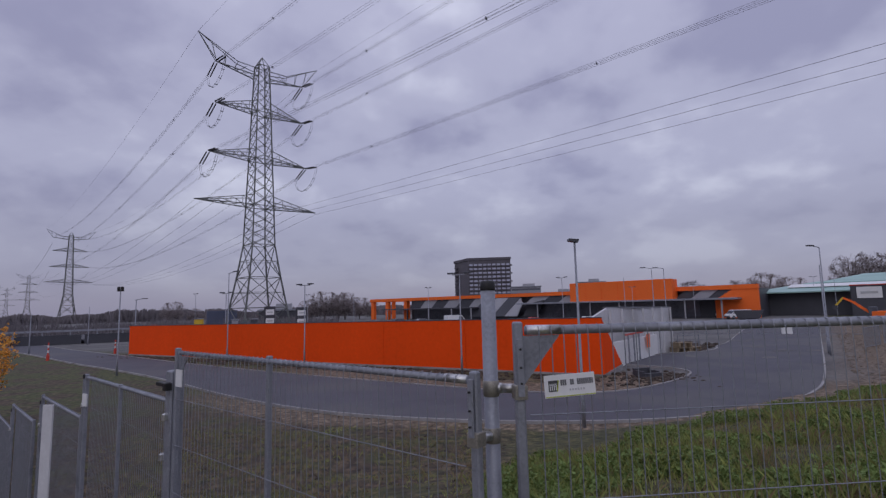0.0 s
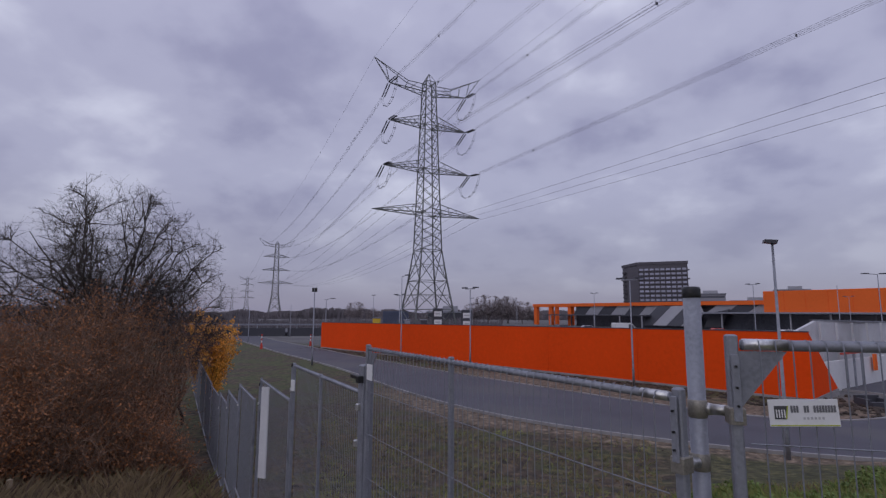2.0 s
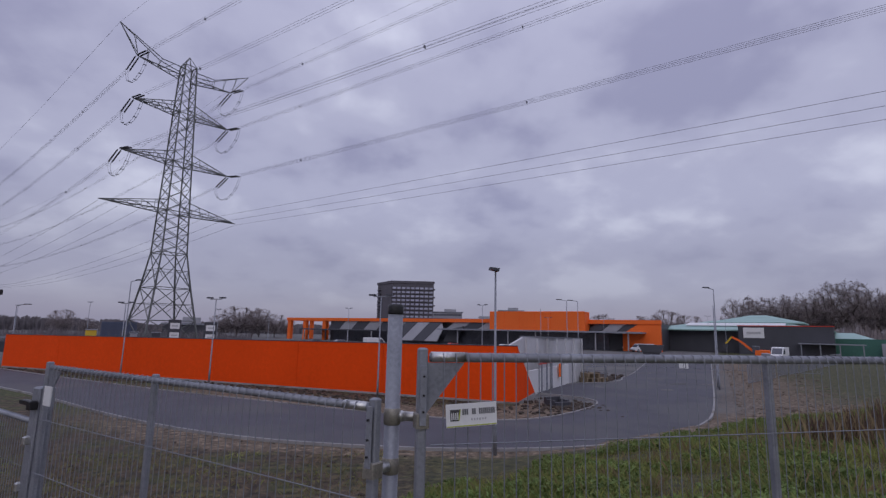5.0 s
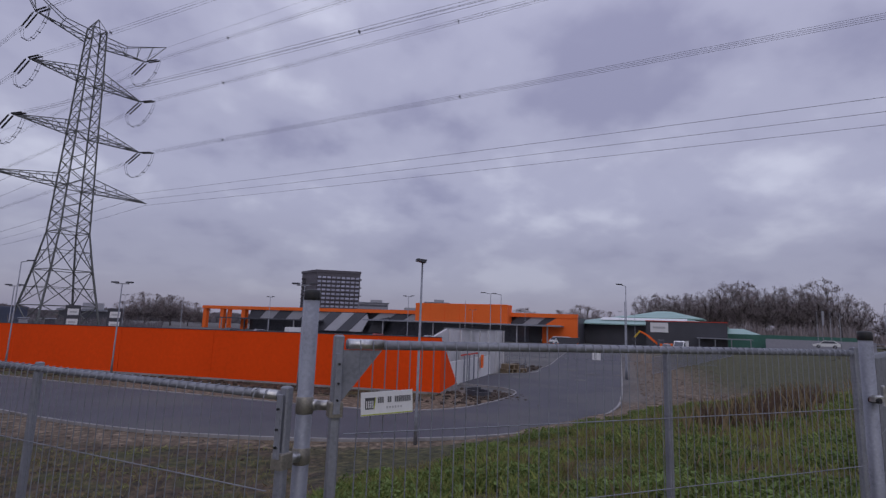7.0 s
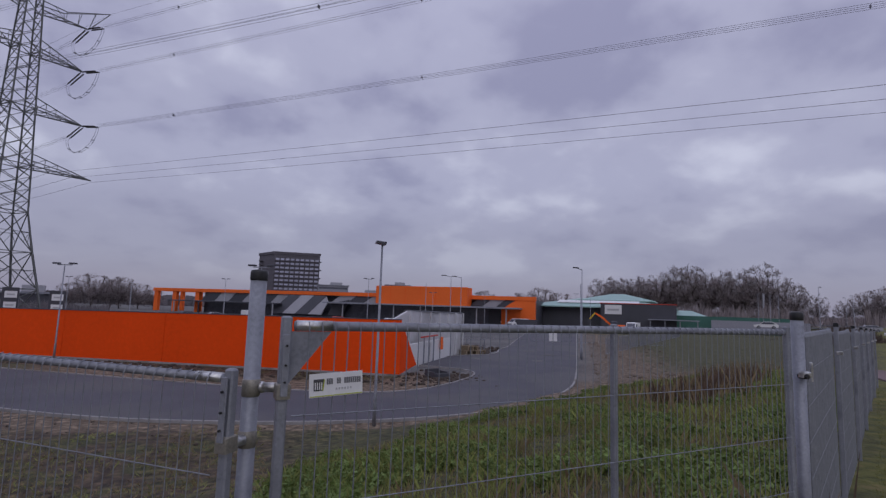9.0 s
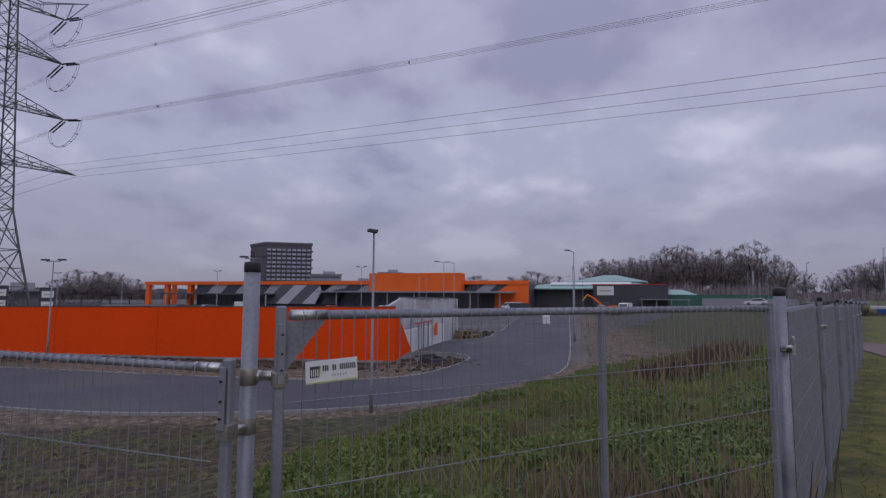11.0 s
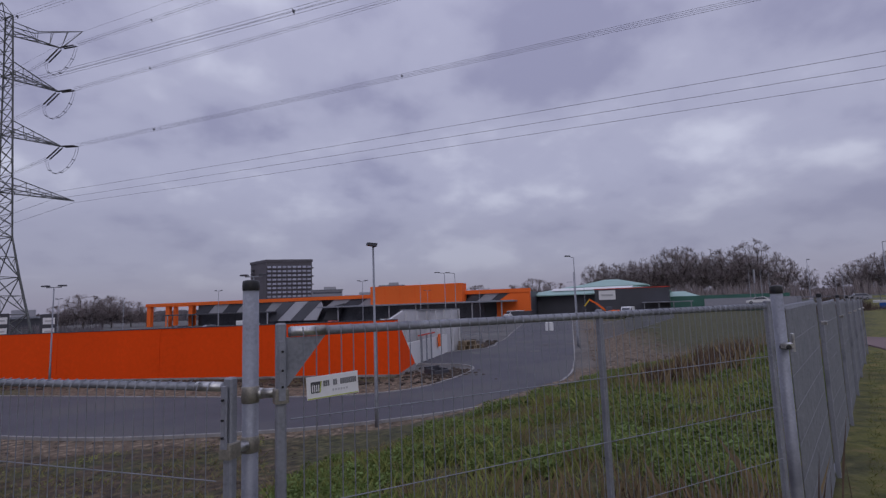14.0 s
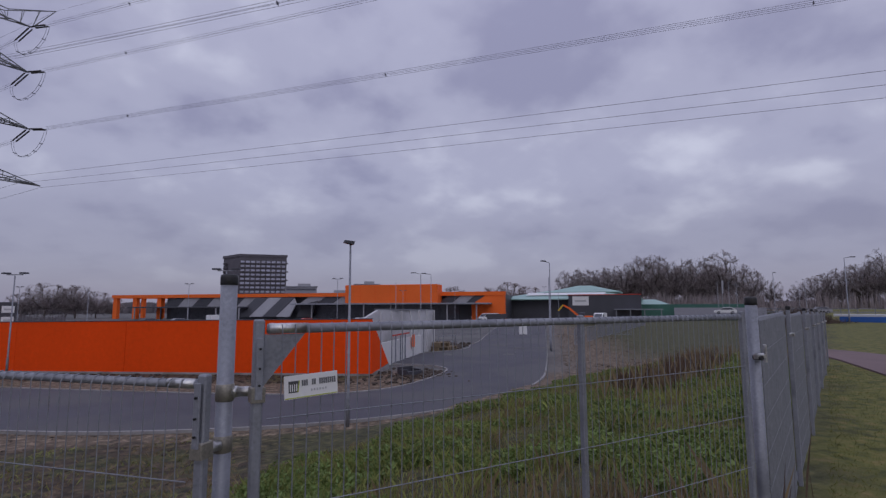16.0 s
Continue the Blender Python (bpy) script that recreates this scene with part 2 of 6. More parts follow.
def lathe(shape, profile, n=12, c=(0, 0, 0)):
    """Rings of (radius, height) round an upright axis."""
    ring = [(math.cos(2 * math.pi * i / n), math.sin(2 * math.pi * i / n)) for i in range(n)]
    vs = [(c[0] + r * x, c[1] + r * y, c[2] + z) for r, z in profile for x, y in ring]
    k = len(profile)
    fs = [(j * n + i, j * n + (i + 1) % n, (j + 1) * n + (i + 1) % n, (j + 1) * n + i) for j in range(k - 1) for i in range(n)]
    fs += [tuple(range(n - 1, -1, -1)), tuple(range((k - 1) * n, k * n))]
    return shape.add(vs, fs)


# ---- ground ----
LOW = -2.60
ROAD = -2.53
ALONG, ACROSS = (0.878, 0.479), (-0.479, 0.878)
NEAR_EDGE = [(-78, 84), (-60, 68.5), (-43.7, 54.9), (-33.1, 45.4), (-25.9, 39.8), (-17.9, 32.9), (-11.0, 25.8), (-5.2, 21.3), (0, 19.3), (4.7, 18.5),
             (9.5, 18.9), (13.8, 21.1), (17.2, 24.2), (19.3, 26.8), (23.6, 32.6), (36.8, 51), (49, 68), (62, 86)]
FAR_EDGE = [(-74, 90), (-52, 68), (-35.9, 55), (-24.6, 45.3), (-17, 39.3), (-12.5, 35.8), (-5, 30.6), (1.3, 26.4), (4.2, 24.9), (6.5, 24.4), (8.8, 24.9),
            (11.5, 27.1), (13.5, 29.2), (14.5, 31.0), (14.3, 32.7), (13.2, 33.9), (12.0, 35.0)]
SIDE_EDGE = [(12.2, 36.4), (16.6, 41.4), (18.6, 42.3), (21.4, 42.9), (23.6, 45.2), (24.5, 47.4), (27.8, 51.2), (35.1, 62.6), (44, 76), (55, 92)]
BIKE = [(6, -6.5), (12, 0.8), (16.2, 5.6), (19.6, 8.6), (21.9, 10.7), (23, 12.8), (23.0, 15.0), (21.8, 17.0)]


def smooth(a, b, x):
    t = min(1, max(0, (x - a) / (b - a)))
    return t * t * (3 - 2 * t)


def ground_height(x, y):
    v = x * ACROSS[0] + y * ACROSS[1]
    u = x * ALONG[0] + y * ALONG[1]
    end = 13.2
    if v < 0.3:
        h = -0.36
    else:
        t = min(1, (v - 0.3) / (end - 0.3))
        h = -0.36 + (LOW + 0.36) * (0.75 * t + 0.25 * smooth(0, 1, t))
    rough = smooth(0.4, 2.5, v) * (1 - smooth(11.5, 13.5, v))
    mound = smooth(15.5, 19.0, x) * smooth(21, 25, y) * smooth(3.0, 6.0, v - 5.0) * (1 - smooth(70, 80, y))
    h += mound * (0.16 * max(0.0, noise.noise((x * 0.42, y * 0.42, 5.1))) + 0.06 * noise.noise((x * 1.1, y * 1.1, 8.8)))
    h += rough * 0.10 * noise.noise((x * 0.5, y * 0.5, 0.3)) + rough * 0.05 * noise.noise((x * 1.7, y * 1.7, 2.3))
    return h


def axis(near, step, far):
    a = [i * step for i in range(int(near / step) + 1)]
    while a[-1] < far:
        a.append(a[-1] * 1.22)
    return sorted({-q for q in a} | set(a))


xs, ys = axis(60, 0.6, 4200), axis(60, 0.6, 4200)
g = Shape()
g.v = [(x, y, ground_height(x, y)) for y in ys for x in xs]
nx = len(xs)
g.f = [(j * nx + i, j * nx + i + 1, (j + 1) * nx + i + 1, (j + 1) * nx + i) for j in range(len(ys) - 1) for i in range(nx - 1)]


def ground_material():
    m = bpy.data.materials.new("earth_and_grass")
    m.use_nodes = True
    t = m.node_tree
    n, l = t.nodes, t.links
    p = n["Principled BSDF"]
    p.inputs["Roughness"].default_value = 0.95
    c = n.new("ShaderNodeTexCoord").outputs["Object"]

    def nz(scale, detail=6.0):
        x = n.new("ShaderNodeTexNoise")
        x.inputs["Scale"].default_value, x.inputs["Detail"].default_value, x.inputs["Roughness"].default_value = scale, detail, 0.62
        l.new(c, x.inputs["Vector"])
        return x.outputs[0]

    def mixed(fac, a, b):
        y = n.new("ShaderNodeMix")
        y.data_type = "RGBA"
        for k, q in ((0, fac), (6, a), (7, b)):
            l.new(q, y.inputs[k])
        return y.outputs[2]

    def dot(vec, add):
        d = n.new("ShaderNodeVectorMath")
        d.operation = "DOT_PRODUCT"
        l.new(c, d.inputs[0])
        d.inputs[1].default_value = vec
        a = n.new("ShaderNodeMath")
        a.operation = "ADD"
        l.new(d.outputs["Value"], a.inputs[0])
        w = n.new("ShaderNodeMath")
        w.operation = "MULTIPLY_ADD"
        l.new(nz(0.35, 4.0), w.inputs[0])
        w.inputs[1].default_value, w.inputs[2].default_value = 4.0, add - 2.0
        l.new(w.outputs[0], a.inputs[1])
        return a.outputs[0]

    def band(value, lo, hi):
        r = n.new("ShaderNodeMapRange")
        r.inputs[1].default_value, r.inputs[2].default_value = lo, hi
        l.new(value, r.inputs[0])
        return r.outputs[0]

    fine = nz(3.5, 10.0)
    earth = ramp(t, fine, [(0.36, (0.020, 0.014, 0.009)), (0.5, (0.062, 0.043, 0.027)), (0.66, (0.145, 0.104, 0.066))])
    sand = ramp(t, fine, [(0.36, (0.050, 0.036, 0.024)), (0.5, (0.135, 0.098, 0.066)), (0.66, (0.31, 0.235, 0.165))])
    green = ramp(t, fine, [(0.36, (0.020, 0.022, 0.009)), (0.5, (0.056, 0.058, 0.020)), (0.66, (0.125, 0.112, 0.044))])
    lawn = ramp(t, nz(3.0, 8.0), [(0.36, (0.050, 0.060, 0.012)), (0.52, (0.125, 0.125, 0.024)), (0.68, (0.22, 0.165, 0.055))])
    # grass on the slope towards one side, bare earth towards the other, a sandy verge along the road, a mown lawn outside
    side = band(dot((0.92, -0.1, 0), 0.6), -0.8, 1.6)
    patch = ramp(t, nz(0.8, 5.0), [(0.45, (0, 0, 0)), (0.62, (1, 1, 1))])
    col = mixed(side, mixed(patch, earth, green), green)
    bare = n.new("ShaderNodeAttribute")
    bare.attribute_name = "soil"
    wob = n.new("ShaderNodeMath")
    wob.operation = "MULTIPLY_ADD"
    l.new(nz(0.9, 6.0), wob.inputs[0])
    wob.inputs[1].default_value = 1.6
    l.new(bare.outputs["Fac"], wob.inputs[2])
    verge = band(wob.outputs[0], 1.0, 1.5)
    col = mixed(verge, col, sand)
    far_left = band(dot((-1, 0.15, 0), 0.0), 13.5, 19.0)
    field = ramp(t, fine, [(0.36, (0.024, 0.030, 0.010)), (0.5, (0.060, 0.070, 0.022)), (0.66, (0.12, 0.115, 0.042))])
    col = mixed(far_left, col, mixed(ramp(t, nz(0.5, 5.0), [(0.44, (0, 0, 0)), (0.60, (1, 1, 1))]), field, earth))
    out = band(dot((ACROSS[0], ACROSS[1], 0), 1.0), 2.0, 0.6)
    inside = n.new("ShaderNodeMath")
    inside.operation = "MULTIPLY"
    l.new(out, inside.inputs[0])
    l.new(side, inside.inputs[1])
    col = mixed(inside.outputs[0], col, lawn)
    beyond = n.new("ShaderNodeMath")
    beyond.operation = "MULTIPLY"
    l.new(band(dot((0.493, 0.87, 0), 0.0), 31, 34), beyond.inputs[0])
    l.new(band(dot((0.81, -0.58, 0), 0.0), 3.0, 0.0), beyond.inputs[1])
    distant = beyond.outputs[0]
    yard = ramp(t, nz(0.2, 6.0), [(0.35, (0.085, 0.083, 0.085)), (0.6, (0.15, 0.145, 0.14))])
    col = mixed(distant, col, yard)
    l.new(col, p.inputs["Base Color"])
    b = n.new("ShaderNodeBump")
    b.inputs["Strength"].default_value, b.inputs["Distance"].default_value = 0.8, 0.06
    l.new(fine, b.inputs["Height"])
    l.new(b.outputs[0], p.inputs["Normal"])
    return m


EARTH = ground_material()
ground = solid("ground", g, EARTH, "sloping ground of bare earth, weeds and mown grass", "ground", kind="structure", smooth=True)




def soil_at(x, y):
    """How bare the ground is: loose soil beside the road, widest along its straight leg."""
    if abs(x) > 75 or y < 5 or y > 90:
        return 0.0
    best = 99.0
    for (ax, ay), (bx, by) in zip(NEAR_EDGE[4:], NEAR_EDGE[5:]):
        dx, dy = bx - ax, by - ay
        k = min(1, max(0, ((x - ax) * dx + (y - ay) * dy) / (dx * dx + dy * dy)))
        d = math.hypot(x - ax - k * dx, y - ay - k * dy)
        best = min(best, d / (1.0 + 6.5 * smooth(13, 20, ax + k * dx) + 1.0 * smooth(2, -8, ax + k * dx)))
    for line, wide in ((FAR_EDGE[2:15], 4.5), (SIDE_EDGE[2:], 9.0)):
        for (ax, ay), (bx, by) in zip(line, line[1:]):
            dx, dy = bx - ax, by - ay
            k = min(1, max(0, ((x - ax) * dx + (y - ay) * dy) / (dx * dx + dy * dy)))
            best = min(best, math.hypot(x - ax - k * dx, y - ay - k * dy) / wide)
    return max(0.0, 1.35 - best)


soil = ground.data.attributes.new("soil", "FLOAT", "POINT")
soil.data.foreach_set("value", [soil_at(x, y) for x, y, _ in g.v])


def rounded(points, times=2):
    """A polyline with its corners cut, so that it bends evenly."""
    for _ in range(times):
        out = [points[0]]
        for a, b in zip(points, points[1:]):
            out += [tuple(0.75 * p + 0.25 * q for p, q in zip(a, b)), tuple(0.25 * p + 0.75 * q for p, q in zip(a, b))]
        points = out + [points[-1]]
    return points


def paved(name, outline, z, mat, label, category):
    bm = bmesh.new()
    face = bm.faces.new([bm.verts.new((x, y, z)) for x, y in outline])
    low = bmesh.ops.extrude_face_region(bm, geom=[face])
    bmesh.ops.translate(bm, verts=[q for q in low["geom"] if isinstance(q, bmesh.types.BMVert)], vec=(0, 0, -0.25))
    bmesh.ops.triangulate(bm, faces=bm.faces[:])
    bmesh.ops.recalc_face_normals(bm, faces=bm.faces[:])
    me = bpy.data.meshes.new(name)
    bm.to_mesh(me)
    bm.free()
    me.materials.append(mat)
    return tagged(new(name, me), label, category, kind="structure")


near_line, far_line, side_line = rounded(NEAR_EDGE), rounded(FAR_EDGE), rounded(SIDE_EDGE)
paved("road", near_line + side_line[::-1] + far_line[::-1], ROAD, ASPHALT, "new dark grey asphalt access road between pale kerbs", "road")


def strip(shape, line, width, z0, z1, offset=0.0):
    """A band of a given width along a line in plan, from z0 up to z1; z0 and z1 may be functions of x and y."""
    left, right = [], []
    for i, p in enumerate(line):
        a, b = Vector(line[max(i - 1, 0)]), Vector(line[min(i + 1, len(line) - 1)])
        d = (b - a).normalized()
        q = Vector((-d.y, d.x))
        left.append(Vector(p) + q * (offset + width / 2))
        right.append(Vector(p) + q * (offset - width / 2))
    at = lambda h, p: h(p.x, p.y) if callable(h) else h
    k = len(shape.v)
    for p, q in zip(left, right):
        shape.v += [(p.x, p.y, at(z0, p)), (p.x, p.y, at(z1, p)), (q.x, q.y, at(z1, q)), (q.x, q.y, at(z0, q))]
    for i in range(len(line) - 1):
        a = k + 4 * i
        shape.f += [(a + j, a + 4 + j, a + 5 + j, a + 1 + j) for j in range(3)]
    e = k + 4 * (len(line) - 1)
    shape.f += [(k, k + 1, k + 2, k + 3), (e + 3, e + 2, e + 1, e)]
    return shape


for line in (near_line, far_line, side_line):
    solid("kerb", strip(Shape(), line, 0.11, LOW - 0.1, ROAD + 0.04), KERB, "pale concrete kerb along the asphalt road", "kerb", kind="structure")
solid("bike_path", strip(Shape(), rounded(BIKE), 2.5, lambda x, y: ground_height(x, y) - 0.1, lambda x, y: ground_height(x, y) + 0.05), PATH_RED,
      "reddish asphalt cycle path curving through mown grass", "path", kind="structure")

# ---- the orange wall beside the road ----
W0, W1 = Vector((-33.6, 54.3)), Vector((9.05, 30.15))
WDIR = (W1 - W0).normalized()
WOUT = Vector((WDIR.y, -WDIR.x))
wall_len = (W1 - W0).length


def wall_top(s):
    return 0.42 + 0.35 * s / wall_len


def on_wall(s, off=0.0):
    return W0 + WDIR * s + WOUT * off


orange_wall = thing("orange_wall", "long orange boarded wall with a pale foot rail", "wall", pose(W0.x, W0.y, LOW))


def wpt(s, off, z):
    p = on_wall(s, off) - W0
    return (p.x, p.y, z - LOW)


joints = [0, 7.6, 16.1, 25.7, 33.2, 40.0, wall_len]
for a, b in zip(joints, joints[1:]):
    a2, b2 = a + 0.012, b - 0.012
    q = Shape().prism([wpt(a2, 0, LOW + 0.12), wpt(b2, 0, LOW + 0.12), wpt(b2, 0, wall_top(b)), wpt(a2, 0, wall_top(a))], (-WOUT.x * 0.2, -WOUT.y * 0.2, 0))
    part("panel", q, ORANGE, orange_wall)
part("foot_rail", Shape().prism([wpt(0, 0.05, LOW - 0.1), wpt(wall_len, 0.05, LOW - 0.1), wpt(wall_len, 0.05, LOW + 0.12), wpt(0, 0.05, LOW + 0.12)], (-WOUT.x * 0.3, -WOUT.y * 0.3, 0)),
     KERB, orange_wall, "pale concrete foot rail")
part("coping", Shape().prism([wpt(0, 0.03, wall_top(0)), wpt(wall_len, 0.03, wall_top(wall_len)), wpt(wall_len, 0.03, wall_top(wall_len) + 0.05), wpt(0, 0.03, wall_top(0) + 0.05)],
                             (-WOUT.x * 0.26, -WOUT.y * 0.26, 0)), DARK_CLAD, orange_wall, "thin dark coping")
RET = Vector((11.0, 32.8))
ret_dir = (RET - W1).normalized()
c0 = Vector((W1.x - W0.x, W1.y - W0.y, 0)) + Vector((ret_dir.x, ret_dir.y, 0)) * 0.015
tip = Vector((RET.x - W0.x, RET.y - W0.y, 0))
part("end_panel", Shape().prism([c0 + Vector((0, 0, 0.12)), tip + Vector((0, 0, 0.40)), c0 + Vector((0, 0, wall_top(wall_len) - LOW))], (-ret_dir.y * 0.2, ret_dir.x * 0.2, 0)), ORANGE, orange_wall)
part("end_rail", Shape().prism([c0 + Vector((0.04, -0.04, -0.1)), tip + Vector((0.04, -0.04, -0.1)), tip + Vector((0.04, -0.04, 0.38)), c0 + Vector((0.04, -0.04, 0.11))], (-ret_dir.y * 0.3, ret_dir.x * 0.3, 0)),
     KERB, orange_wall, "pale concrete foot rail")
# the short return at the far end
part("far_return", Shape().prism([wpt(0, -0.02, LOW), wpt(0, -0.02, wall_top(0)), wpt(-0.02, -3, wall_top(0)), wpt(-0.02, -3, LOW)], (-WDIR.x * 0.2, -WDIR.y * 0.2, 0)), ORANGE, orange_wall)

# planted strip between wall and kerb: loose earth and rubble
rub = random.Random(4)
rubble = Shape()
for _ in range(900):
    s, off = rub.uniform(-1, wall_len + 3), rub.uniform(0.4, 3.4)
    p = on_wall(s, off)
    r = rub.uniform(0.03, 0.14)
    rubble.box((p.x, p.y, LOW + r * 0.3), (r * 2, r * 1.4, r), rub.uniform(0, 3), r * 0.35)
for _ in range(240):
    p = Vector((12, 29.2)) + Vector((rub.gauss(0, 1.1), rub.gauss(0, 1.2)))
    r = rub.uniform(0.04, 0.16)
    rubble.box((p.x, p.y, LOW + r * 0.3), (r * 2, r * 1.4, r), rub.uniform(0, 3), r * 0.35)
for _ in range(500):
    p = Vector((20.5 + rub.gauss(0, 2.2), 48 + rub.gauss(0, 3.2)))
    if p.x > 23.2 + 0.75 * (p.y - 46.0) or p.y < 43.6:
        continue
    r = rub.uniform(0.08, 0.35)
    rubble.box((p.x, p.y, LOW + r * 0.3), (r * 2, r * 1.4, r), rub.uniform(0, 3), r * 0.35)
for _ in range(420):
    x, y = rub.uniform(-12, 2.0), rub.uniform(4.0, 21)
    if x * 0.70 + y * 0.714 < 2.0 or soil_at(x, y) + 0.5 * noise.noise((x, y, 0)) < -0.1:
        continue
    r = rub.uniform(0.015, 0.05) * (1.8 if rub.random() < 0.08 else 1)
    rubble.box((x, y, ground_height(x, y) + r * 0.2), (r * 2, r * 1.4, r), rub.uniform(0, 3), r * 0.35)
gravel = Shape()
for _ in range(1000):
    k = rub.random()
    p = Vector((19, 25)).lerp(Vector((46, 62)), k) + Vector((0.81, -0.58)) * (0.5 + rub.random() ** 1.5 * 8)
    r = rub.uniform(0.02, 0.09) * (2.0 if rub.random() < 0.12 else 1.0)
    gravel.box((p.x, p.y, ground_height(p.x, p.y) + r * 0.1), (r * 2, r * 1.4, r), rub.uniform(0, 3), r * 0.35)
solid("gravel", gravel, material("sandy_clods", (0.17, 0.135, 0.105), 0.95, vary=0.4, scale=2, fine=20, bump=0.3, spread=0.4), "sandy clods on bare ground beside the road", "gravel", kind="stuff")
solid("rubble", rubble, material("earth_clods", (0.075, 0.056, 0.044), 0.95, vary=0.4, scale=2, fine=20, bump=0.3, spread=0.4),
      "loose clods of earth and stones beside the kerb", "rubble", kind="stuff")

# ---- grey retaining walls past the end of the orange wall ----
ret = thing("retaining_wall", "pale grey ribbed retaining wall beside the road", "wall", pose(11.6, 34.6, LOW))


def rpt(p, z):
    return Vector((p[0] - 11.6, p[1] - 34.6, z - LOW))


A, B, C = (10.2, 33.2), (12.6, 36.9), (18.9, 43.6)


def upright(a, b, za, zb, low_a=LOW, low_b=LOW, thick=0.2):
    d = (Vector(b) - Vector(a)).normalized()
    return Shape().prism([rpt(a, low_a), rpt(b, low_b), rpt(b, zb), rpt(a, za)], (-d.y * thick, d.x * thick, 0))


part("low_wall", upright((10.6, 33.4), (16.9, 41.6), -0.95, -0.95), WHITE, ret, "low white wall")
part("wall_panel", upright((9.2, 33.6), (11.4, 36.3), 0.5, 1.28), CONCRETE, ret)
part("wall_panel", upright((11.42, 36.32), (14.9, 40.2), 1.28, 1.2), CONCRETE, ret)
part("wall_panel", upright((14.92, 40.22), (19.2, 44.4), 1.2, 1.1), CONCRETE, ret)
part("capping", upright((11.3, 36.2), (19.2, 44.4), 1.36, 1.20, 1.285, 1.11, 0.32), GALV, ret, "pale metal capping")
for k in range(7):
    p = Vector((11.45, 36.2)).lerp(Vector((19.15, 44.2)), k / 6)
    part("rib", Shape().box(rpt((p.x + 0.06, p.y - 0.06), -0.7), (0.09, 0.12, 3.7), radians(46)), CONCRETE, ret)
part("orange_hatch", Shape().box(rpt((15.2, 39.1), -1.25), (0.5, 0.1, 1.0), radians(52), 0.03), ORANGE_CLAD, ret, "small orange hatch")
part("red_rail", Shape().beam(rpt((12.0, 34.9), -0.55), rpt((14.4, 38.0), -0.55), 0.1), RED, ret, "red rail")
for q in ((12.4, 35.4), (13.1, 36.3), (13.8, 37.2)):
    part("rail_post", Shape().box(rpt(q, -1.55), (0.09, 0.09, 2.0)), GALV, ret)
pit = thing("drain_pit", "dark square concrete drain pit in bare earth", "drain", pose(11.3, 29.6, LOW, 0, 0, 20))
part("rim", Shape().box((0, 0.45, 0.22), (1.1, 0.16, 0.5)).box((0, -0.45, 0.12), (1.1, 0.16, 0.3)).box((0.5, 0, 0.16), (0.14, 0.74, 0.4)).box((-0.5, 0, 0.16), (0.14, 0.74, 0.4)), DARK_CLAD, pit)

# ---- fence: posts, framed panels, stepped and level runs ----


def framed_panel(length, high, label, group, m, mid=0.5, rail_r=0.017, w=0.038, wire_r=0.0023, wires=True, step=0.05, folds=6, gusset=True, name="mesh_fence"):
    """A panel in a steel frame: the origin at the foot of its first upright, x along it."""
    t = thing(name, label, "fence", m, group)
    for x in (0.0, length):
        part("upright", Shape().box((x, 0, high / 2 + 0.003), (w, 0.036, high + 0.006), 0, 0.006), GALV, t)
    if mid:
        part("middle_upright", Shape().box((length * mid, 0.01, high / 2), (0.032, 0.03, high), 0, 0.004), GALV, t)
    part("top_rail", Shape().tube((0.03, 0, high - 0.03), (length - 0.03, 0, high - 0.03), rail_r, n=12), GALV, t, smooth=True)
    part("bottom_rail", Shape().tube((0.03, 0, 0.05), (length - 0.03, 0, 0.05), rail_r, n=8), GALV, t, smooth=True)
    mesh = Shape()
    count = int((length - 0.06) / step)
    for i in range(1, count + 1):
        x = 0.03 + i * (length - 0.06) / (count + 1)
        mesh.tube((x, -0.03, 0.03), (x, -0.03, high - 0.04), wire_r, n=4, caps=False)
        # the wire's end bent over the rail
        mesh.tube((x, -0.03, high - 0.04), (x, -0.020, high - 0.016), wire_r, n=4, caps=False)
        mesh.tube((x, -0.020, high - 0.016), (x, 0.002, high - 0.0105), wire_r, n=4, caps=False)
    for k in range(1, folds + 1):
        z = high - 0.03 - k * (high - 0.08) / folds
        mesh.tube((0.03, -0.034, z), (length - 0.03, -0.034, z), 0.0024 if gusset else 0.0017, n=4, caps=False)
    part("wire_mesh", mesh, WIRE, t, "welded wire mesh")
    if gusset:
        for x, s in ((0.02, 1),) if gusset == "first" else ((0.02, 1), (length - 0.02, -1)):
            part("gusset", Shape().prism([(x, -0.004, high - 0.05), (x, -0.004, high - 0.24), (x + s * 0.15, -0.004, high - 0.05)], (0, 0.008, 0)), GALV, t, "triangular steel gusset")
    return t


def run_pose(a, b, z):
    return pose(a[0], a[1], z, 0, 0, math.degrees(math.atan2(b[1] - a[1], b[0] - a[0])))


def dist(a, b):
    return math.hypot(b[0] - a[0], b[1] - a[1])


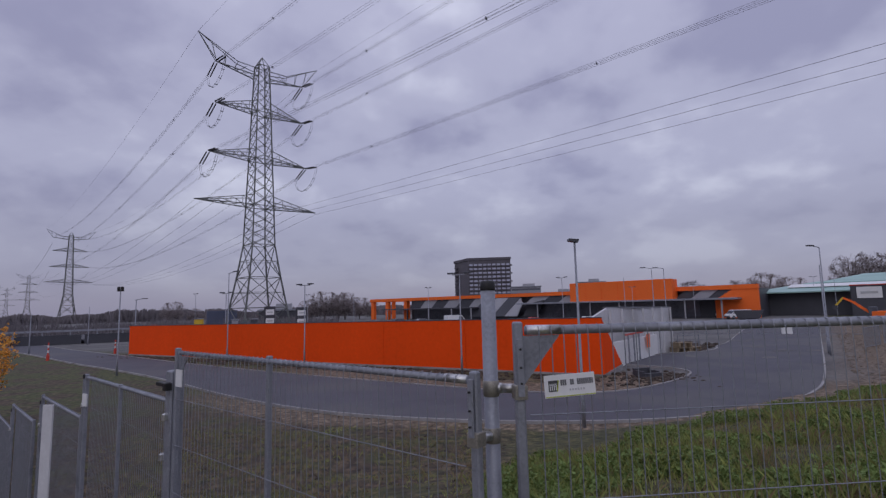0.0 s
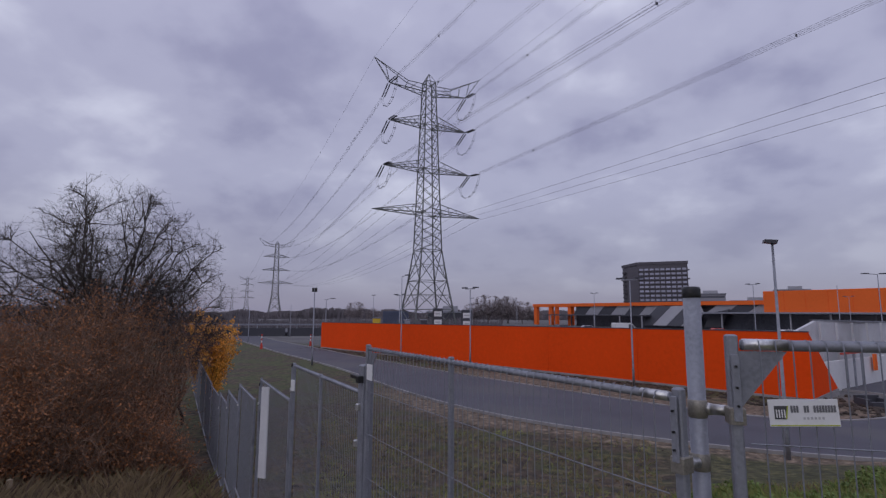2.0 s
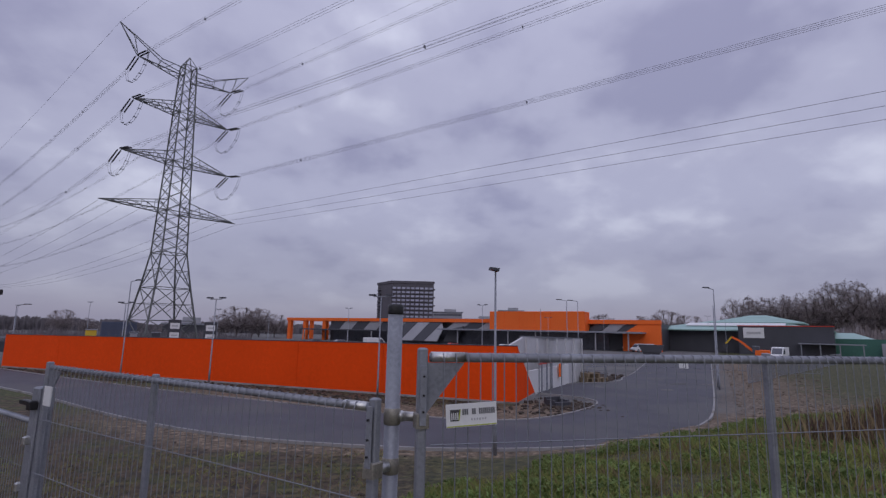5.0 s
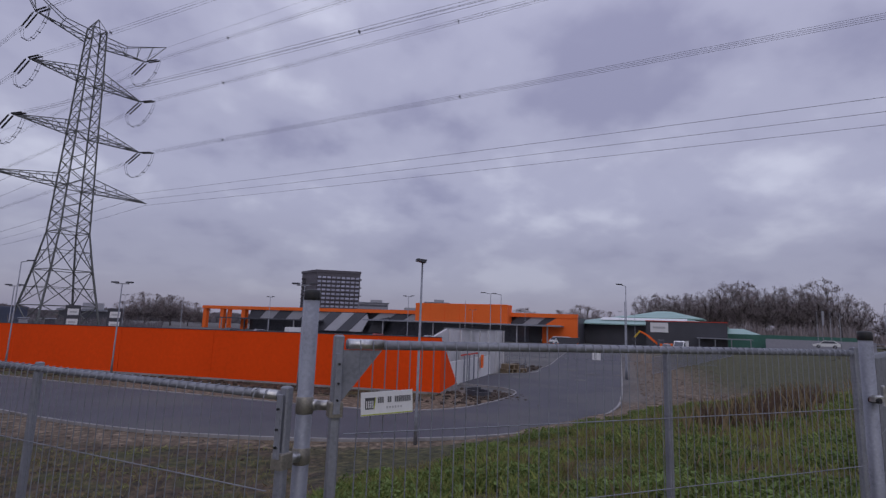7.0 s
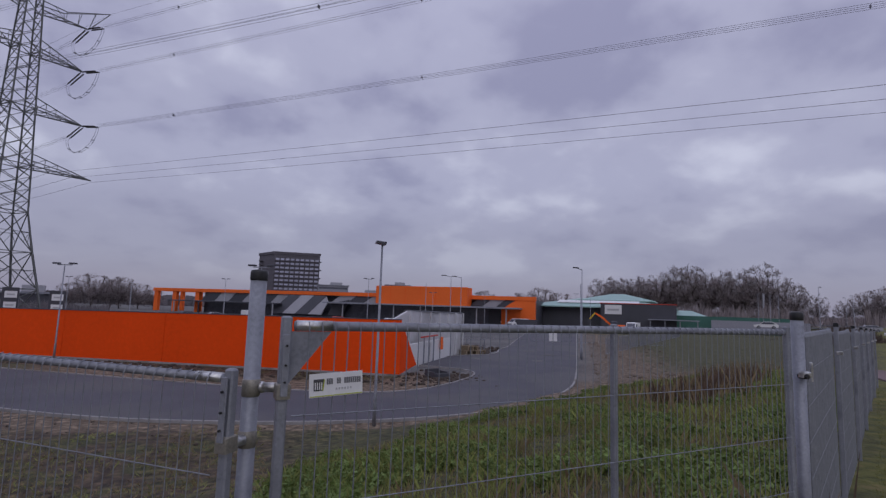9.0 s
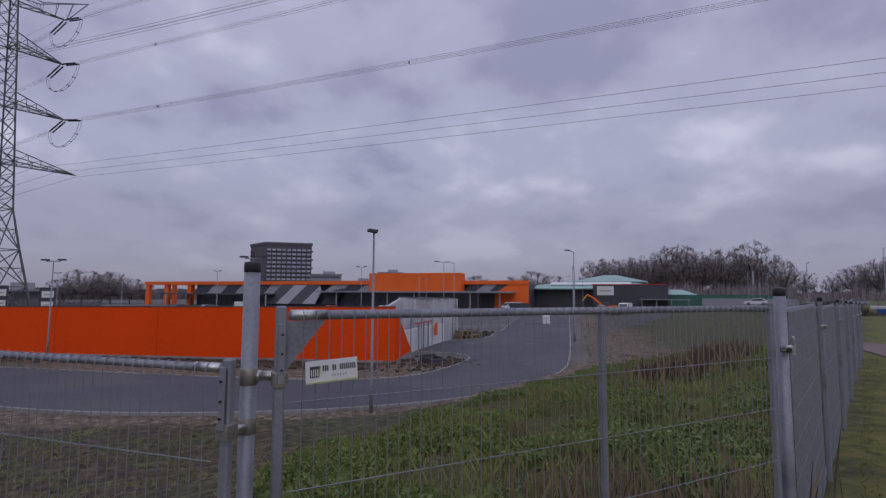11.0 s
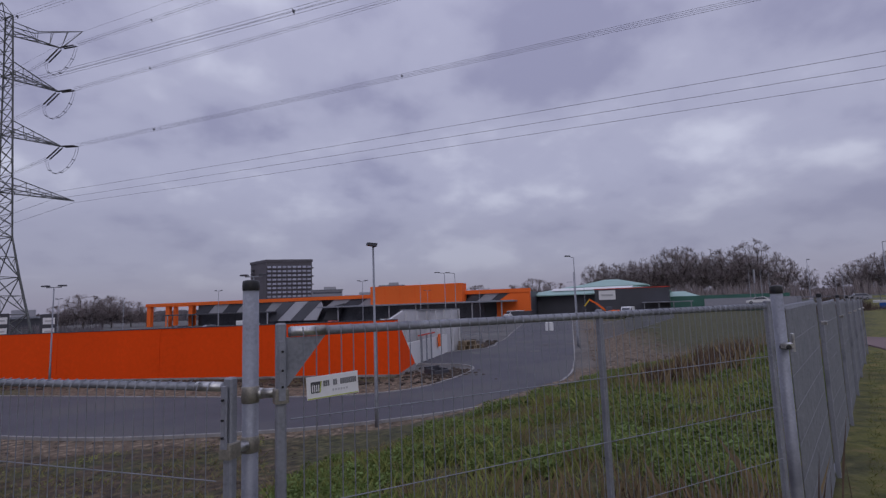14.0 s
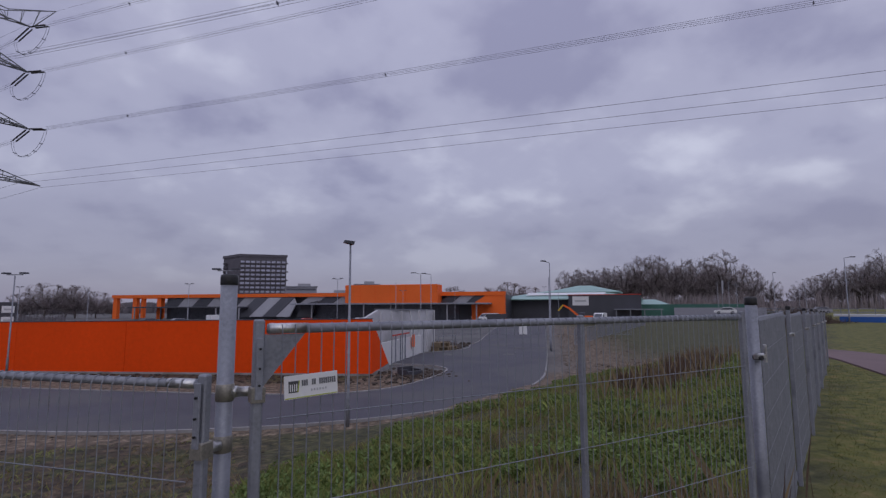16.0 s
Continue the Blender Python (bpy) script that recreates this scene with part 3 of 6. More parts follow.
# the round post between the two gate leaves
GP = (0.181, 2.135)
gate_post = thing("gate_post", "round galvanised gate post with a black cap", "post", pose(GP[0], GP[1], -0.932))
part("shaft", lathe(Shape(), [(0.0300, 0), (0.0300, 2.625)], 24), GALV, gate_post, smooth=True)
part("cap", lathe(Shape(), [(0.0312, 2.625), (0.0322, 2.628), (0.0322, 2.655), (0.030, 2.663), (0.018, 2.666)], 24), BLACK, gate_post, "black plastic cap", True)
part("band", lathe(Shape(), [(0.0305, 2.197), (0.033, 2.200), (0.033, 2.257), (0.0305, 2.260)], 24), BAND, gate_post, "weathered steel band", True)
part("band", lathe(Shape(), [(0.0305, 2.015), (0.033, 2.018), (0.033, 2.072), (0.0305, 2.075)], 24), BAND, gate_post, "weathered steel band", True)
part("sleeve", Shape().tube((0.030, -0.006, 2.229), (0.106, -0.04, 2.231), 0.018, 0.0185, 14).tube((0.028, -0.005, 2.229), (0.045, -0.012, 2.229), 0.022, 0.020, 14), GALV_PALE, gate_post, "shiny coupling sleeve", True)
part("sleeve", Shape().tube((-0.012, -0.040, 2.050), (-0.072, -0.072, 2.052), 0.018, 0.021, 14), GALV_PALE, gate_post, "shiny coupling sleeve", True)

LEAF_R0, LEAF_R1 = (0.287, 2.06), (3.40, 2.37)
leaf_r = framed_panel(dist(LEAF_R0, LEAF_R1), 2.0, "galvanised framed mesh gate leaf, closed", "gate leaves", run_pose(LEAF_R0, LEAF_R1, -0.442), mid=0.525, rail_r=0.0185, gusset="first", name="gate_leaf", step=0.05, folds=6)
part("rail_sleeve", Shape().tube((0.035, -0.002, 1.972), (0.17, -0.002, 1.971), 0.0200, n=14), GALV_PALE, leaf_r, "shiny sleeve on the rail", True)
part("lock_plate", Shape().box((0.0, -0.032, 1.83), (0.026, 0.008, 0.22), 0, 0.002), GALV, leaf_r, "perforated lock plate")
for z in (1.77, 1.83, 1.90):
    part("bolt", Shape().tube((0.0, -0.044, z), (0.0, -0.034, z), 0.0045, n=8), BLACK, leaf_r)
part("clamp_band", Shape().box((0.0, 0, 1.735), (0.051, 0.062, 0.055), 0, 0.004), BAND, leaf_r, "weathered steel band")
LEAF_L0, LEAF_L1 = (-1.985, 3.82), (0.112, 2.05)
leaf_l = framed_panel(dist(LEAF_L0, LEAF_L1), 2.0, "galvanised framed mesh gate leaf with a small white tag", "gate leaves", run_pose(LEAF_L0, LEAF_L1, -0.630), mid=0.45, rail_r=0.0155, gusset="first", name="gate_leaf", step=0.05, folds=6)
L = dist(LEAF_L0, LEAF_L1)
part("rail_sleeve", Shape().tube((L - 0.15, -0.002, 1.971), (L - 0.035, -0.002, 1.972), 0.0175, n=14), GALV_PALE, leaf_l, "shiny sleeve on the rail", True)
part("clamp_band", Shape().box((L, 0, 1.75), (0.051, 0.062, 0.055), 0, 0.004), BAND, leaf_l, "weathered steel band")
part("lock_plate", Shape().box((L, -0.032, 1.87), (0.026, 0.008, 0.22), 0, 0.002), GALV, leaf_l, "perforated lock plate")
for z in (1.80, 1.86, 1.93):
    part("bolt", Shape().tube((L, -0.044, z), (L, -0.034, z), 0.0045, n=8), BLACK, leaf_l)
part("name_tag", Shape().box((0.125, -0.04, 1.80), (0.10, 0.006, 0.12), 0, 0.0), WHITE, leaf_l, "small white tag")

# the maker's sign: a pictogram and unreadable lines
sr = math.atan2(LEAF_R1[1] - LEAF_R0[1], LEAF_R1[0] - LEAF_R0[0])
sign = thing("sign", "small white sign with a dark emblem wired to the gate mesh", "sign", pose(0.294 + 0.185 * math.cos(sr), 2.06 + 0.185 * math.sin(sr) - 0.045, 1.317, 0, -3.0, math.degrees(sr)) @ Matrix.Scale(0.87, 4))
part("plate", Shape().box((0, 0, 0), (0.232, 0.004, 0.098)), WHITE, sign)
part("emblem", Shape().prism([(-0.098, -0.0028, 0.026), (-0.050, -0.0028, 0.026), (-0.058, -0.0028, -0.022), (-0.098, -0.0028, -0.022)], (0, -0.001, 0)), GREYSIGN, sign, "dark emblem")
for k in range(4):
    part("emblem_bar", Shape().box((-0.091 + k * 0.009, -0.0046, -0.002), (0.004, 0.001, 0.03)), WHITE, sign)
part("emblem_edge", Shape().prism([(-0.062, -0.0046, -0.022), (-0.058, -0.0046, -0.022), (-0.050, -0.0046, 0.026), (-0.054, -0.0046, 0.026)], (0, -0.001, 0)), LIME, sign)
for a, n in ((-0.043, 3), (0.001, 2), (0.033, 8)):
    for k in range(n):
        part("letter_bar", Shape().box((a + 0.0045 + k * 0.0094, -0.003, 0.014), (0.0076, 0.001, 0.025)), LETTER, sign)
for k in range(6):
    part("small_bar", Shape().box((0.0 + k * 0.0125, -0.003, -0.019), (0.007, 0.001, 0.009)), PALEPRINT, sign)
part("lime_line", Shape().box((0.0, -0.003, -0.045), (0.228, 0.001, 0.004)), LIME, sign)

# level run of fence beside the lawn
fence_posts = []


def fence_post(p, z, high, w=0.042, cap=True, band=True):
    t = thing("fence_post", "slim galvanised fence post with a black cap", "post", pose(p[0], p[1], z), "fence posts")
    part("shaft", Shape().box((0, 0, high / 2), (w, w, high), radians(29), 0.006), GALV, t)
    if cap:
        part("cap", Shape().box((0, 0, high + 0.018), (w + 0.006, w + 0.006, 0.045), radians(29), 0.006), BLACK, t, "black plastic cap")
    if band:
        part("clip", Shape().box((0.01, -0.02, high - 0.28), (w + 0.012, w + 0.012, 0.04), radians(29), 0.005), GALV_PALE, t, "shiny clip")
    return t


corner = thing("corner_post", "round galvanised corner post with a black cap", "post", pose(3.49, 2.36, -0.92))
part("shaft", lathe(Shape(), [(0.037, 0), (0.037, 2.53)], 24), GALV, corner, smooth=True)
part("cap", lathe(Shape(), [(0.0385, 2.528), (0.0395, 2.53), (0.0395, 2.57), (0.036, 2.58), (0.018, 2.584)], 24), BLACK, corner, "black plastic cap", True)
part("clip", Shape().box((-0.02, -0.05, 2.19), (0.10, 0.04, 0.035), radians(10), 0.008).box((0.085, -0.02, 2.2), (0.02, 0.02, 0.12), 0, 0.004), GALV_PALE, corner, "shiny clip")
part("bolt", Shape().tube((-0.05, -0.09, 2.18), (-0.05, -0.03, 2.18), 0.016, n=8), BLACK, corner)

RUN = [(3.58, 2.42), (6.06, 3.77), (8.5, 5.03), (10.95, 6.32), (13.3, 7.56), (15.7, 8.8), (18.1, 10.05)]
for i, (a, b) in enumerate(zip(RUN, RUN[1:])):
    z = -0.40 - 0.022 * i
    framed_panel(dist(a, b) - 0.1, 1.93 - 0.02 * i, "galvanised mesh fence panel beside mown grass", "lawn fence panels",
                 run_pose((a[0] + 0.05 * 0.88, a[1] + 0.05 * 0.48), b, z), mid=0, folds=8, gusset=False, step=0.05, wire_r=0.0046)
    fence_post((b[0] + 0.03, b[1] - 0.055), z - 0.3, 2.25 - 0.02 * i)

# stepped run down the slope
STEPS = [((-2.08, 3.93), (-3.88, 5.58), 1.00), ((-3.97, 5.65), (-5.58, 7.16), 0.56), ((-5.72, 7.2), (-7.12, 8.52), 0.22), ((-7.2, 8.6), (-8.62, 9.95), -0.17),
         ((-8.7, 10.02), (-10.1, 11.35), -0.50), ((-10.2, 11.45), (-12.0, 13.1), -0.62)]
left_post = thing("gate_post", "square galvanised gate post with a black latch", "post", pose(-2.03, 3.88, -1.26, 0, 0, -40))
part("shaft", Shape().box((0, 0, 1.26), (0.1, 0.1, 2.42), 0, 0.01), GALV, left_post)
part("latch", Shape().box((-0.07, -0.06, 2.37), (0.18, 0.035, 0.03), 0, 0.006).box((0.03, -0.07, 2.36), (0.05, 0.05, 0.055), 0, 0.006), BLACK, left_post, "black latch")
part("clip", Shape().box((0.0, -0.06, 2.14), (0.04, 0.05, 0.05), 0, 0.008), GALV_PALE, left_post, "shiny clip")
part("clip", Shape().box((-0.05, -0.05, 1.85), (0.04, 0.05, 0.05), 0, 0.008), GALV_PALE, left_post, "shiny clip")
for i, (a, b, top) in enumerate(STEPS):
    z = top - 2.0
    framed_panel(dist(a, b), 2.0, "galvanised mesh fence panel stepping down a slope", "stepped fence panels", run_pose(a, b, z), mid=0.5 if i < 1 else 0, folds=6, gusset=False, wire_r=0.0030 if i > 1 else 0.0023)
    fence_post(((b[0] - 0.05), b[1] + 0.045), z - 0.5, 2.46 - (0.08 if i else 0.0))
FAR_RUN = [(-12.1, 13.2), (-14.4, 15.4), (-16.9, 17.8), (-19.4, 20.2), (-21.9, 22.6), (-24.4, 25.0)]
for i, (a, b) in enumerate(zip(FAR_RUN, FAR_RUN[1:])):
    framed_panel(dist(a, b) - 0.06, 2.0, "galvanised mesh fence panel stepping down a slope", "stepped fence panels", run_pose(a, b, LOW + 0.02), mid=0, folds=6, gusset=False)
    fence_post(b, LOW - 0.3, 2.3)
white_board = solid("white_board", Shape().box((-4.93, 6.42, -0.08), (0.13, 0.02, 1.26), radians(-4), 0.0), BOARD, "tall narrow white board tied to the fence", "board")
solid("tag", Shape().box((-3.86, 5.53, 0.74), (0.09, 0.012, 0.13), radians(-30)), WHITE, "small white tag on a fence post", "tag")

# ---- pylons ----
LINE = Vector((math.cos(radians(-45)), math.sin(radians(-45)), 0))
ARM = Vector((math.cos(radians(44)), math.sin(radians(44)), 0))


def lattice(shape, a0, a1, b0, b1, bays, w):
    """Zigzag bars between two long members."""
    for i in range(bays):
        f, g2 = i / bays, (i + 1) / bays
        p, q = Vector(a0).lerp(a1, f), Vector(b0).lerp(b1, g2)
        r, s = Vector(b0).lerp(b1, f), Vector(a0).lerp(a1, g2)
        shape.beam(p, q, w)
        shape.beam(r, s, w)


WIDTHS = [(0, 10.0), (5.0, 8.5), (11.2, 6.55), (18.0, 4.75), (26.2, 4.25), (36.2, 3.6), (46.6, 3.0), (57.2, 2.3)]


def corner_at(k, z):
    for (z0, w0), (z1, w1) in zip(WIDTHS, WIDTHS[1:]):
        if z <= z1 + 1e-6:
            w = w0 + (w1 - w0) * (z - z0) / (z1 - z0)
            break
    sx, sy = ((1, 1), (1, -1), (-1, -1), (-1, 1))[k]
    return Vector((sx * w / 2, sy * w / 2, z))


def pylon(label, m, detail=True, thick=1.0):
    """Local x runs along the arms, y along the line."""
    t = thing("pylon", label, "pylon", m, "pylons")
    for k in range(4):
        leg = Shape()
        for j, (z0, _) in enumerate(WIDTHS):
            c, w = corner_at(k, z0), (0.14 if z0 < 18 else 0.105) * thick
            leg.v += [(c.x + x * w, c.y + y * w, c.z) for x, y in ((-1, -1), (1, -1), (1, 1), (-1, 1))]
            if j:
                leg.f += [(4 * j - 4 + i, 4 * j - 4 + (i + 1) % 4, 4 * j + (i + 1) % 4, 4 * j + i) for i in range(4)]
        part("leg", leg, PYLON, t)
    for k in range(4):
        brace = Shape()
        for i, ((z0, _), (z1, _)) in enumerate(zip(WIDTHS, WIDTHS[1:])):
            a0, a1, b0, b1 = corner_at(k, z0), corner_at(k, z1), corner_at((k + 1) % 4, z0), corner_at((k + 1) % 4, z1)
            lattice(brace, a0, a1, b0, b1, 1 if z0 < 18 else (4 if z0 < 36 else 5), (0.13 if z0 < 18 else 0.10) * thick)
            brace.beam(a1, b1, 0.13 * thick)
            if z0 < 18:
                h0, h1 = (a0 + b0) / 2, (a0 + a1) / 2
                brace.beam((a0 + a1) / 2, (a0 + b0 + a1 + b1) / 4, 0.09 * thick)
                brace.beam((b0 + b1) / 2, (a0 + b0 + a1 + b1) / 4, 0.09 * thick)
                brace.beam((a0 + a1) / 2, a0.lerp(b1, 0.25), 0.07 * thick)
                brace.beam((b0 + b1) / 2, b0.lerp(a1, 0.25), 0.07 * thick)
        part("bracing", brace, PYLON, t)
    peak = Shape()
    for k in range(4):
        peak.beam(corner_at(k, 57.2), (0, 0, 59.4), 0.12 * thick)
    part("peak", peak, PYLON, t)
    arms = [(26.2, 13.1, 2.0), (36.2, 10.6, 2.0), (46.6, 9.6, 2.2), (56.6, 9.6, 2.0)]
    ends = []
    for z, half, rise in arms:
        for s in (-1, 1):
            arm = Shape()
            x0 = s * corner_at(0, min(z, 57.2)).x
            y0 = abs(corner_at(0, min(z, 57.2)).y)
            tip = Vector((s * half, 0, z + 0.1))
            lows = [Vector((x0, y0, z)), Vector((x0, -y0, z))]
            if z > 50:
                lows = [Vector((x0, y0, z - 2.2)), Vector((x0, -y0, z - 2.2))]
                tip = Vector((s * half, 0, z - 1.2))
                horn = Vector((s * 13.3, 0, 60.6))
                highs = [Vector((x0, y0, z - 0.5)), Vector((x0, -y0, z - 0.5))]
                knees = [Vector((s * 5.4, e * y0 * 0.5, z - 0.1)) for e in (1, -1)]
                for p, k in zip(highs, knees):
                    arm.beam(p, k, 0.13 * thick)
                    arm.beam(k, horn, 0.12 * thick)
                    for f in (0.0, 0.33, 0.66):
                        arm.beam(k.lerp(horn, f), lows[0].lerp(tip, min(1, 0.55 + f * 0.7)), 0.07 * thick)
                    arm.beam(p.lerp(k, 0.5), lows[1].lerp(tip, 0.45), 0.07 * thick)
                for y in (-0.3, 0.3):
                    arm.beam(tip + Vector((0, y, 0)), horn, 0.11 * thick)
            else:
                highs = [Vector((x0 * 0.98, y0, z + rise)), Vector((x0 * 0.98, -y0, z + rise))]
                for p in highs:
                    arm.beam(p, tip, 0.13 * thick)
            for p in lows:
                arm.beam(p, tip, 0.16 * thick)
            n = 5
            for i in range(n):
                f, g2 = i / n, (i + 1) / n
                for e in (0, 1):
                    if z <= 50:
                        arm.beam(lows[e].lerp(tip, f), highs[e].lerp(tip, g2), 0.08 * thick)
                        arm.beam(highs[e].lerp(tip, g2), lows[e].lerp(tip, g2), 0.08 * thick)
                arm.beam(lows[0].lerp(tip, f), lows[1].lerp(tip, g2), 0.08 * thick)
                arm.beam(lows[1].lerp(tip, f), lows[0].lerp(tip, g2), 0.08 * thick)
            part("cross_arm", arm, PYLON, t)
            ends.append((s, z, tip))
    if detail:
        for s, z, tip in ends:
            if z < 30:
                continue
            for way in (-1, 1):
                st = Shape()
                for x in (-0.28, 0.28):
                    a = tip + Vector((x, way * 0.3, -0.05))
                    b = tip + Vector((x, way * 4.5, -1.8 if way > 0 else -0.6))
                    st.tube(a, b, 0.05, n=6)
                    for i in range(22):
                        c = a.lerp(b, 0.08 + 0.84 * i / 21)
                        d = (b - a).normalized()
                        st.tube(c - d * 0.03, c + d * 0.03, 0.15, 0.11, n=8)
                part("insulator", st, INSUL, t, "long dark insulator strings")
            loop = Shape()
            pts = [tip + Vector((0, 4.7 * math.cos(math.pi * i / 14), -1.25 - 0.6 * math.cos(math.pi * i / 14) - 3.7 * math.sin(math.pi * i / 14))) for i in range(15)]
            for x in (-0.2, 0.2):
                for p, q in zip(pts, pts[1:]):
                    loop.tube(p + Vector((x, 0, 0)), q + Vector((x, 0, 0)), 0.028, n=5, caps=False)
            for i in (3, 5, 7, 9, 11):
                loop.beam(pts[i] + Vector((-0.3, 0, 0)), pts[i] + Vector((0.3, 0, 0)), 0.12)
            part("jumper_loop", loop, CABLE, t, "slack cable loop with spacers")
    return t, ends


P1 = Vector((-39.0, 105.4, LOW))
main, arm_ends = pylon("tall grey lattice pylon with four cross arms", pose(*P1, 0, 0, 44))
P2, P3, P4 = Vector((-247, 331, LOW)), Vector((-545, 660, LOW)), Vector((-820, 945, LOW))
P5 = Vector((-1120, 1240, LOW))
far_pylon, far_ends = pylon("distant grey lattice pylon in haze", pose(*P2, 0, 0, 43), False, 1.5)
for p in (P3, P4, P5):
    copy_thing(far_pylon, pose(*p, 0, 0, 43))

NEXT = P1 + LINE * 330


def cable(a, b, sag, r, pair=0.0, spacers=0, n=48):
    s = Shape()
    a, b = Vector(a), Vector(b)
    side = (b - a).cross((0, 0, 1)).normalized()
    offs = (-pair / 2, pair / 2) if pair else (0,)
    pts = [a.lerp(b, i / n) - Vector((0, 0, 4 * sag * (i / n) * (1 - i / n))) for i in range(n + 1)]
    for o in offs:
        for p, q in zip(pts, pts[1:]):
            s.tube(p + side * o, q + side * o, r, n=4, caps=False)
            if pair:
                s.tube(p + side * o + Vector((0, 0, pair)), q + side * o + Vector((0, 0, pair)), r, n=4, caps=False)
    for i in range(spacers):
        p = pts[int((i + 0.5) * n / spacers)]
        s.box((p.x, p.y, p.z + pair / 2), (pair * 0.8, 0.08, pair * 0.8), radians(44), 0.02)
    return s


for s, z, tip in arm_ends:
    base = main.matrix_world @ tip
    across = ARM * tip.x
    q1 = base + LINE * 4.6 - Vector((0, 0, 0.6)) if z > 30 else base
    q0 = base - LINE * 4.6 - Vector((0, 0, 1.85)) if z > 30 else base
    far = (far_pylon.matrix_world @ tip)
    near_end = NEXT + across + Vector((0, 0, tip.z - 1.0))
    if z > 30:
        solid("power_cable", cable(q1, near_end, 2.0 if s > 0 else 5.5, 0.018, 0.4, 7), CABLE, "bundled high-voltage cables with spacers", "cable", "power cables")
        solid("power_cable", cable(q0, far, 7.0, 0.02, 0.4, 5), CABLE, "bundled high-voltage cables with spacers", "cable", "power cables")
    else:
        for f in (1.0, 0.72, 0.45):
            inner = Vector((tip.x * f, 0, tip.z - 0.3))
            a = main.matrix_world @ inner
            if s > 0:
                solid("power_cable", cable(a, NEXT + ARM * inner.x + Vector((0, 0, inner.z - 1)), 1.5, 0.021), CABLE, "thin single high-voltage cable", "cable", "power cables")
            solid("power_cable", cable(a, far_pylon.matrix_world @ inner, 7.0, 0.03), CABLE, "thin single high-voltage cable", "cable", "power cables")
    if z > 50:
        horn = Vector((s * 13.3, 0, 60.6))
        a = main.matrix_world @ horn
        solid("earth_wire", cable(a, NEXT + ARM * horn.x + Vector((0, 0, 60)), 1.5, 0.018), CABLE, "thin earth wire along the pylon tops", "cable", "power cables")
        solid("earth_wire", cable(a, far_pylon.matrix_world @ horn, 6.0, 0.022), CABLE, "thin earth wire along the pylon tops", "cable", "power cables")
for a, b in ((P2, P3), (P3, P4)):
    for x, z in ((-9.6, 52), (9.6, 52), (-10.6, 33), (10.6, 33)):
        solid("power_cable", cable(a + ARM * x + Vector((0, 0, z)), b + ARM * x + Vector((0, 0, z)), 8, 0.06), CABLE, "thin distant high-voltage power cable", "cable", "power cables")

# ---- the store ----
store = thing("store", "long low store with orange and grey striped front", "store", pose(-29.92, 200.42, LOW, 0, 0, -38.73))
part("body", Shape().box((75.5, 27, 3.5), (110.6, 50, 7.0)), DARK_CLAD, store)
part("glazing", Shape().box((70, 1.7, 2.1), (96, 0.2, 4.2)), GLASS_DARK, store, "dark shop glazing")
part("top_beam", Shape().box((65.5, 0.9, 7.3), (131, 2.2, 1.05)), ORANGE_CLAD, store, "orange roof beam")
part("end_wall", Shape().prism([(121.8, 0.0, 0), (130.9, 0.0, 0), (130.9, 0.0, 6.76), (125.6, 0.0, 6.76), (121.8, 0.0, 4.3)], (0, 1.9, 0)), ORANGE_CLAD, store, "orange end wall")
part("orange_block", Shape().box((99.5, -1.2, 7.35), (27.2, 5.0, 5.1), 0, 0.05), ORANGE_CLAD, store, "tall orange sign block")
for x in (90.5, 95.0, 99.5, 104.0, 108.5):
    part("block_joint", Shape().box((x, -3.71, 7.35), (0.05, 0.02, 5.0)), ORANGE, store)
part("canopy", Shape().box((98.5, -2.6, 4.6), (58, 6.2, 0.42), 0, 0.05), GALV, store, "thin grey canopy")
part("canopy", Shape().box((32.0, -2.0, 3.75), (42, 5.2, 0.40), 0, 0.05), DARK_CLAD, store, "thin dark canopy")
for x in (14, 24, 34, 44, 52, 76, 84, 92, 100, 108, 116, 124):
    h = 3.6 if x < 60 else 4.4
    part("column", Shape().box((x, -4.6, h / 2), (0.3, 0.3, h)), GREY_CLAD if x % 3 else DARK_CLAD, store)
# slanting panels, alternately pale and dark
for k in range(12):
    x = 20.3 + k * 5.45
    if 51 < x < 68:
        continue
    b, t2 = (3.97, 6.75) if x < 60 else (4.85, 6.75)
    part("slanted_panel", Shape().prism([(x, 0.4, b), (x + 5.4, 0.4, b), (x + 8.2, 0.4, t2), (x + 2.8, 0.4, t2)], (0, 0.5, 0)), GREY_CLAD if k % 2 else DARK_CLAD, store)
for k, x in enumerate((112.6, 116.4, 120.2)):
    part("slanted_panel", Shape().prism([(x, 0.4, 4.85), (x + 3.7, 0.4, 4.85), (x + 6.1, 0.4, 6.75), (x + 2.4, 0.4, 6.75)], (0, 0.5, 0)), GREY_CLAD if k % 2 else DARK_CLAD, store)
# the folded entrance front
for x, m in ((49.5, DARK_CLAD), (54.0, GREY_CLAD), (58.5, DARK_CLAD)):
    part("folded_panel", Shape().prism([(x, -2.4, 0.9), (x + 4.4, -2.4, 0.9), (x + 9.4, -0.2, 6.6), (x + 5.0, -0.2, 6.6)], (0, 0.5, 0)), m, store)
part("folded_panel", Shape().prism([(63.0, -2.4, 0.9), (67.6, -2.4, 0.9), (69.2, -1.6, 4.6), (68.0, -0.6, 6.3)], (0, 0.5, 0)), GREY_CLAD, store)
part("folded_panel", Shape().prism([(69.3, -1.6, 0.9), (73.5, -0.6, 0.9), (75.5, 0.0, 5.6), (71.0, -0.9, 4.6)], (0, 0.4, 0)), DARK_CLAD, store)
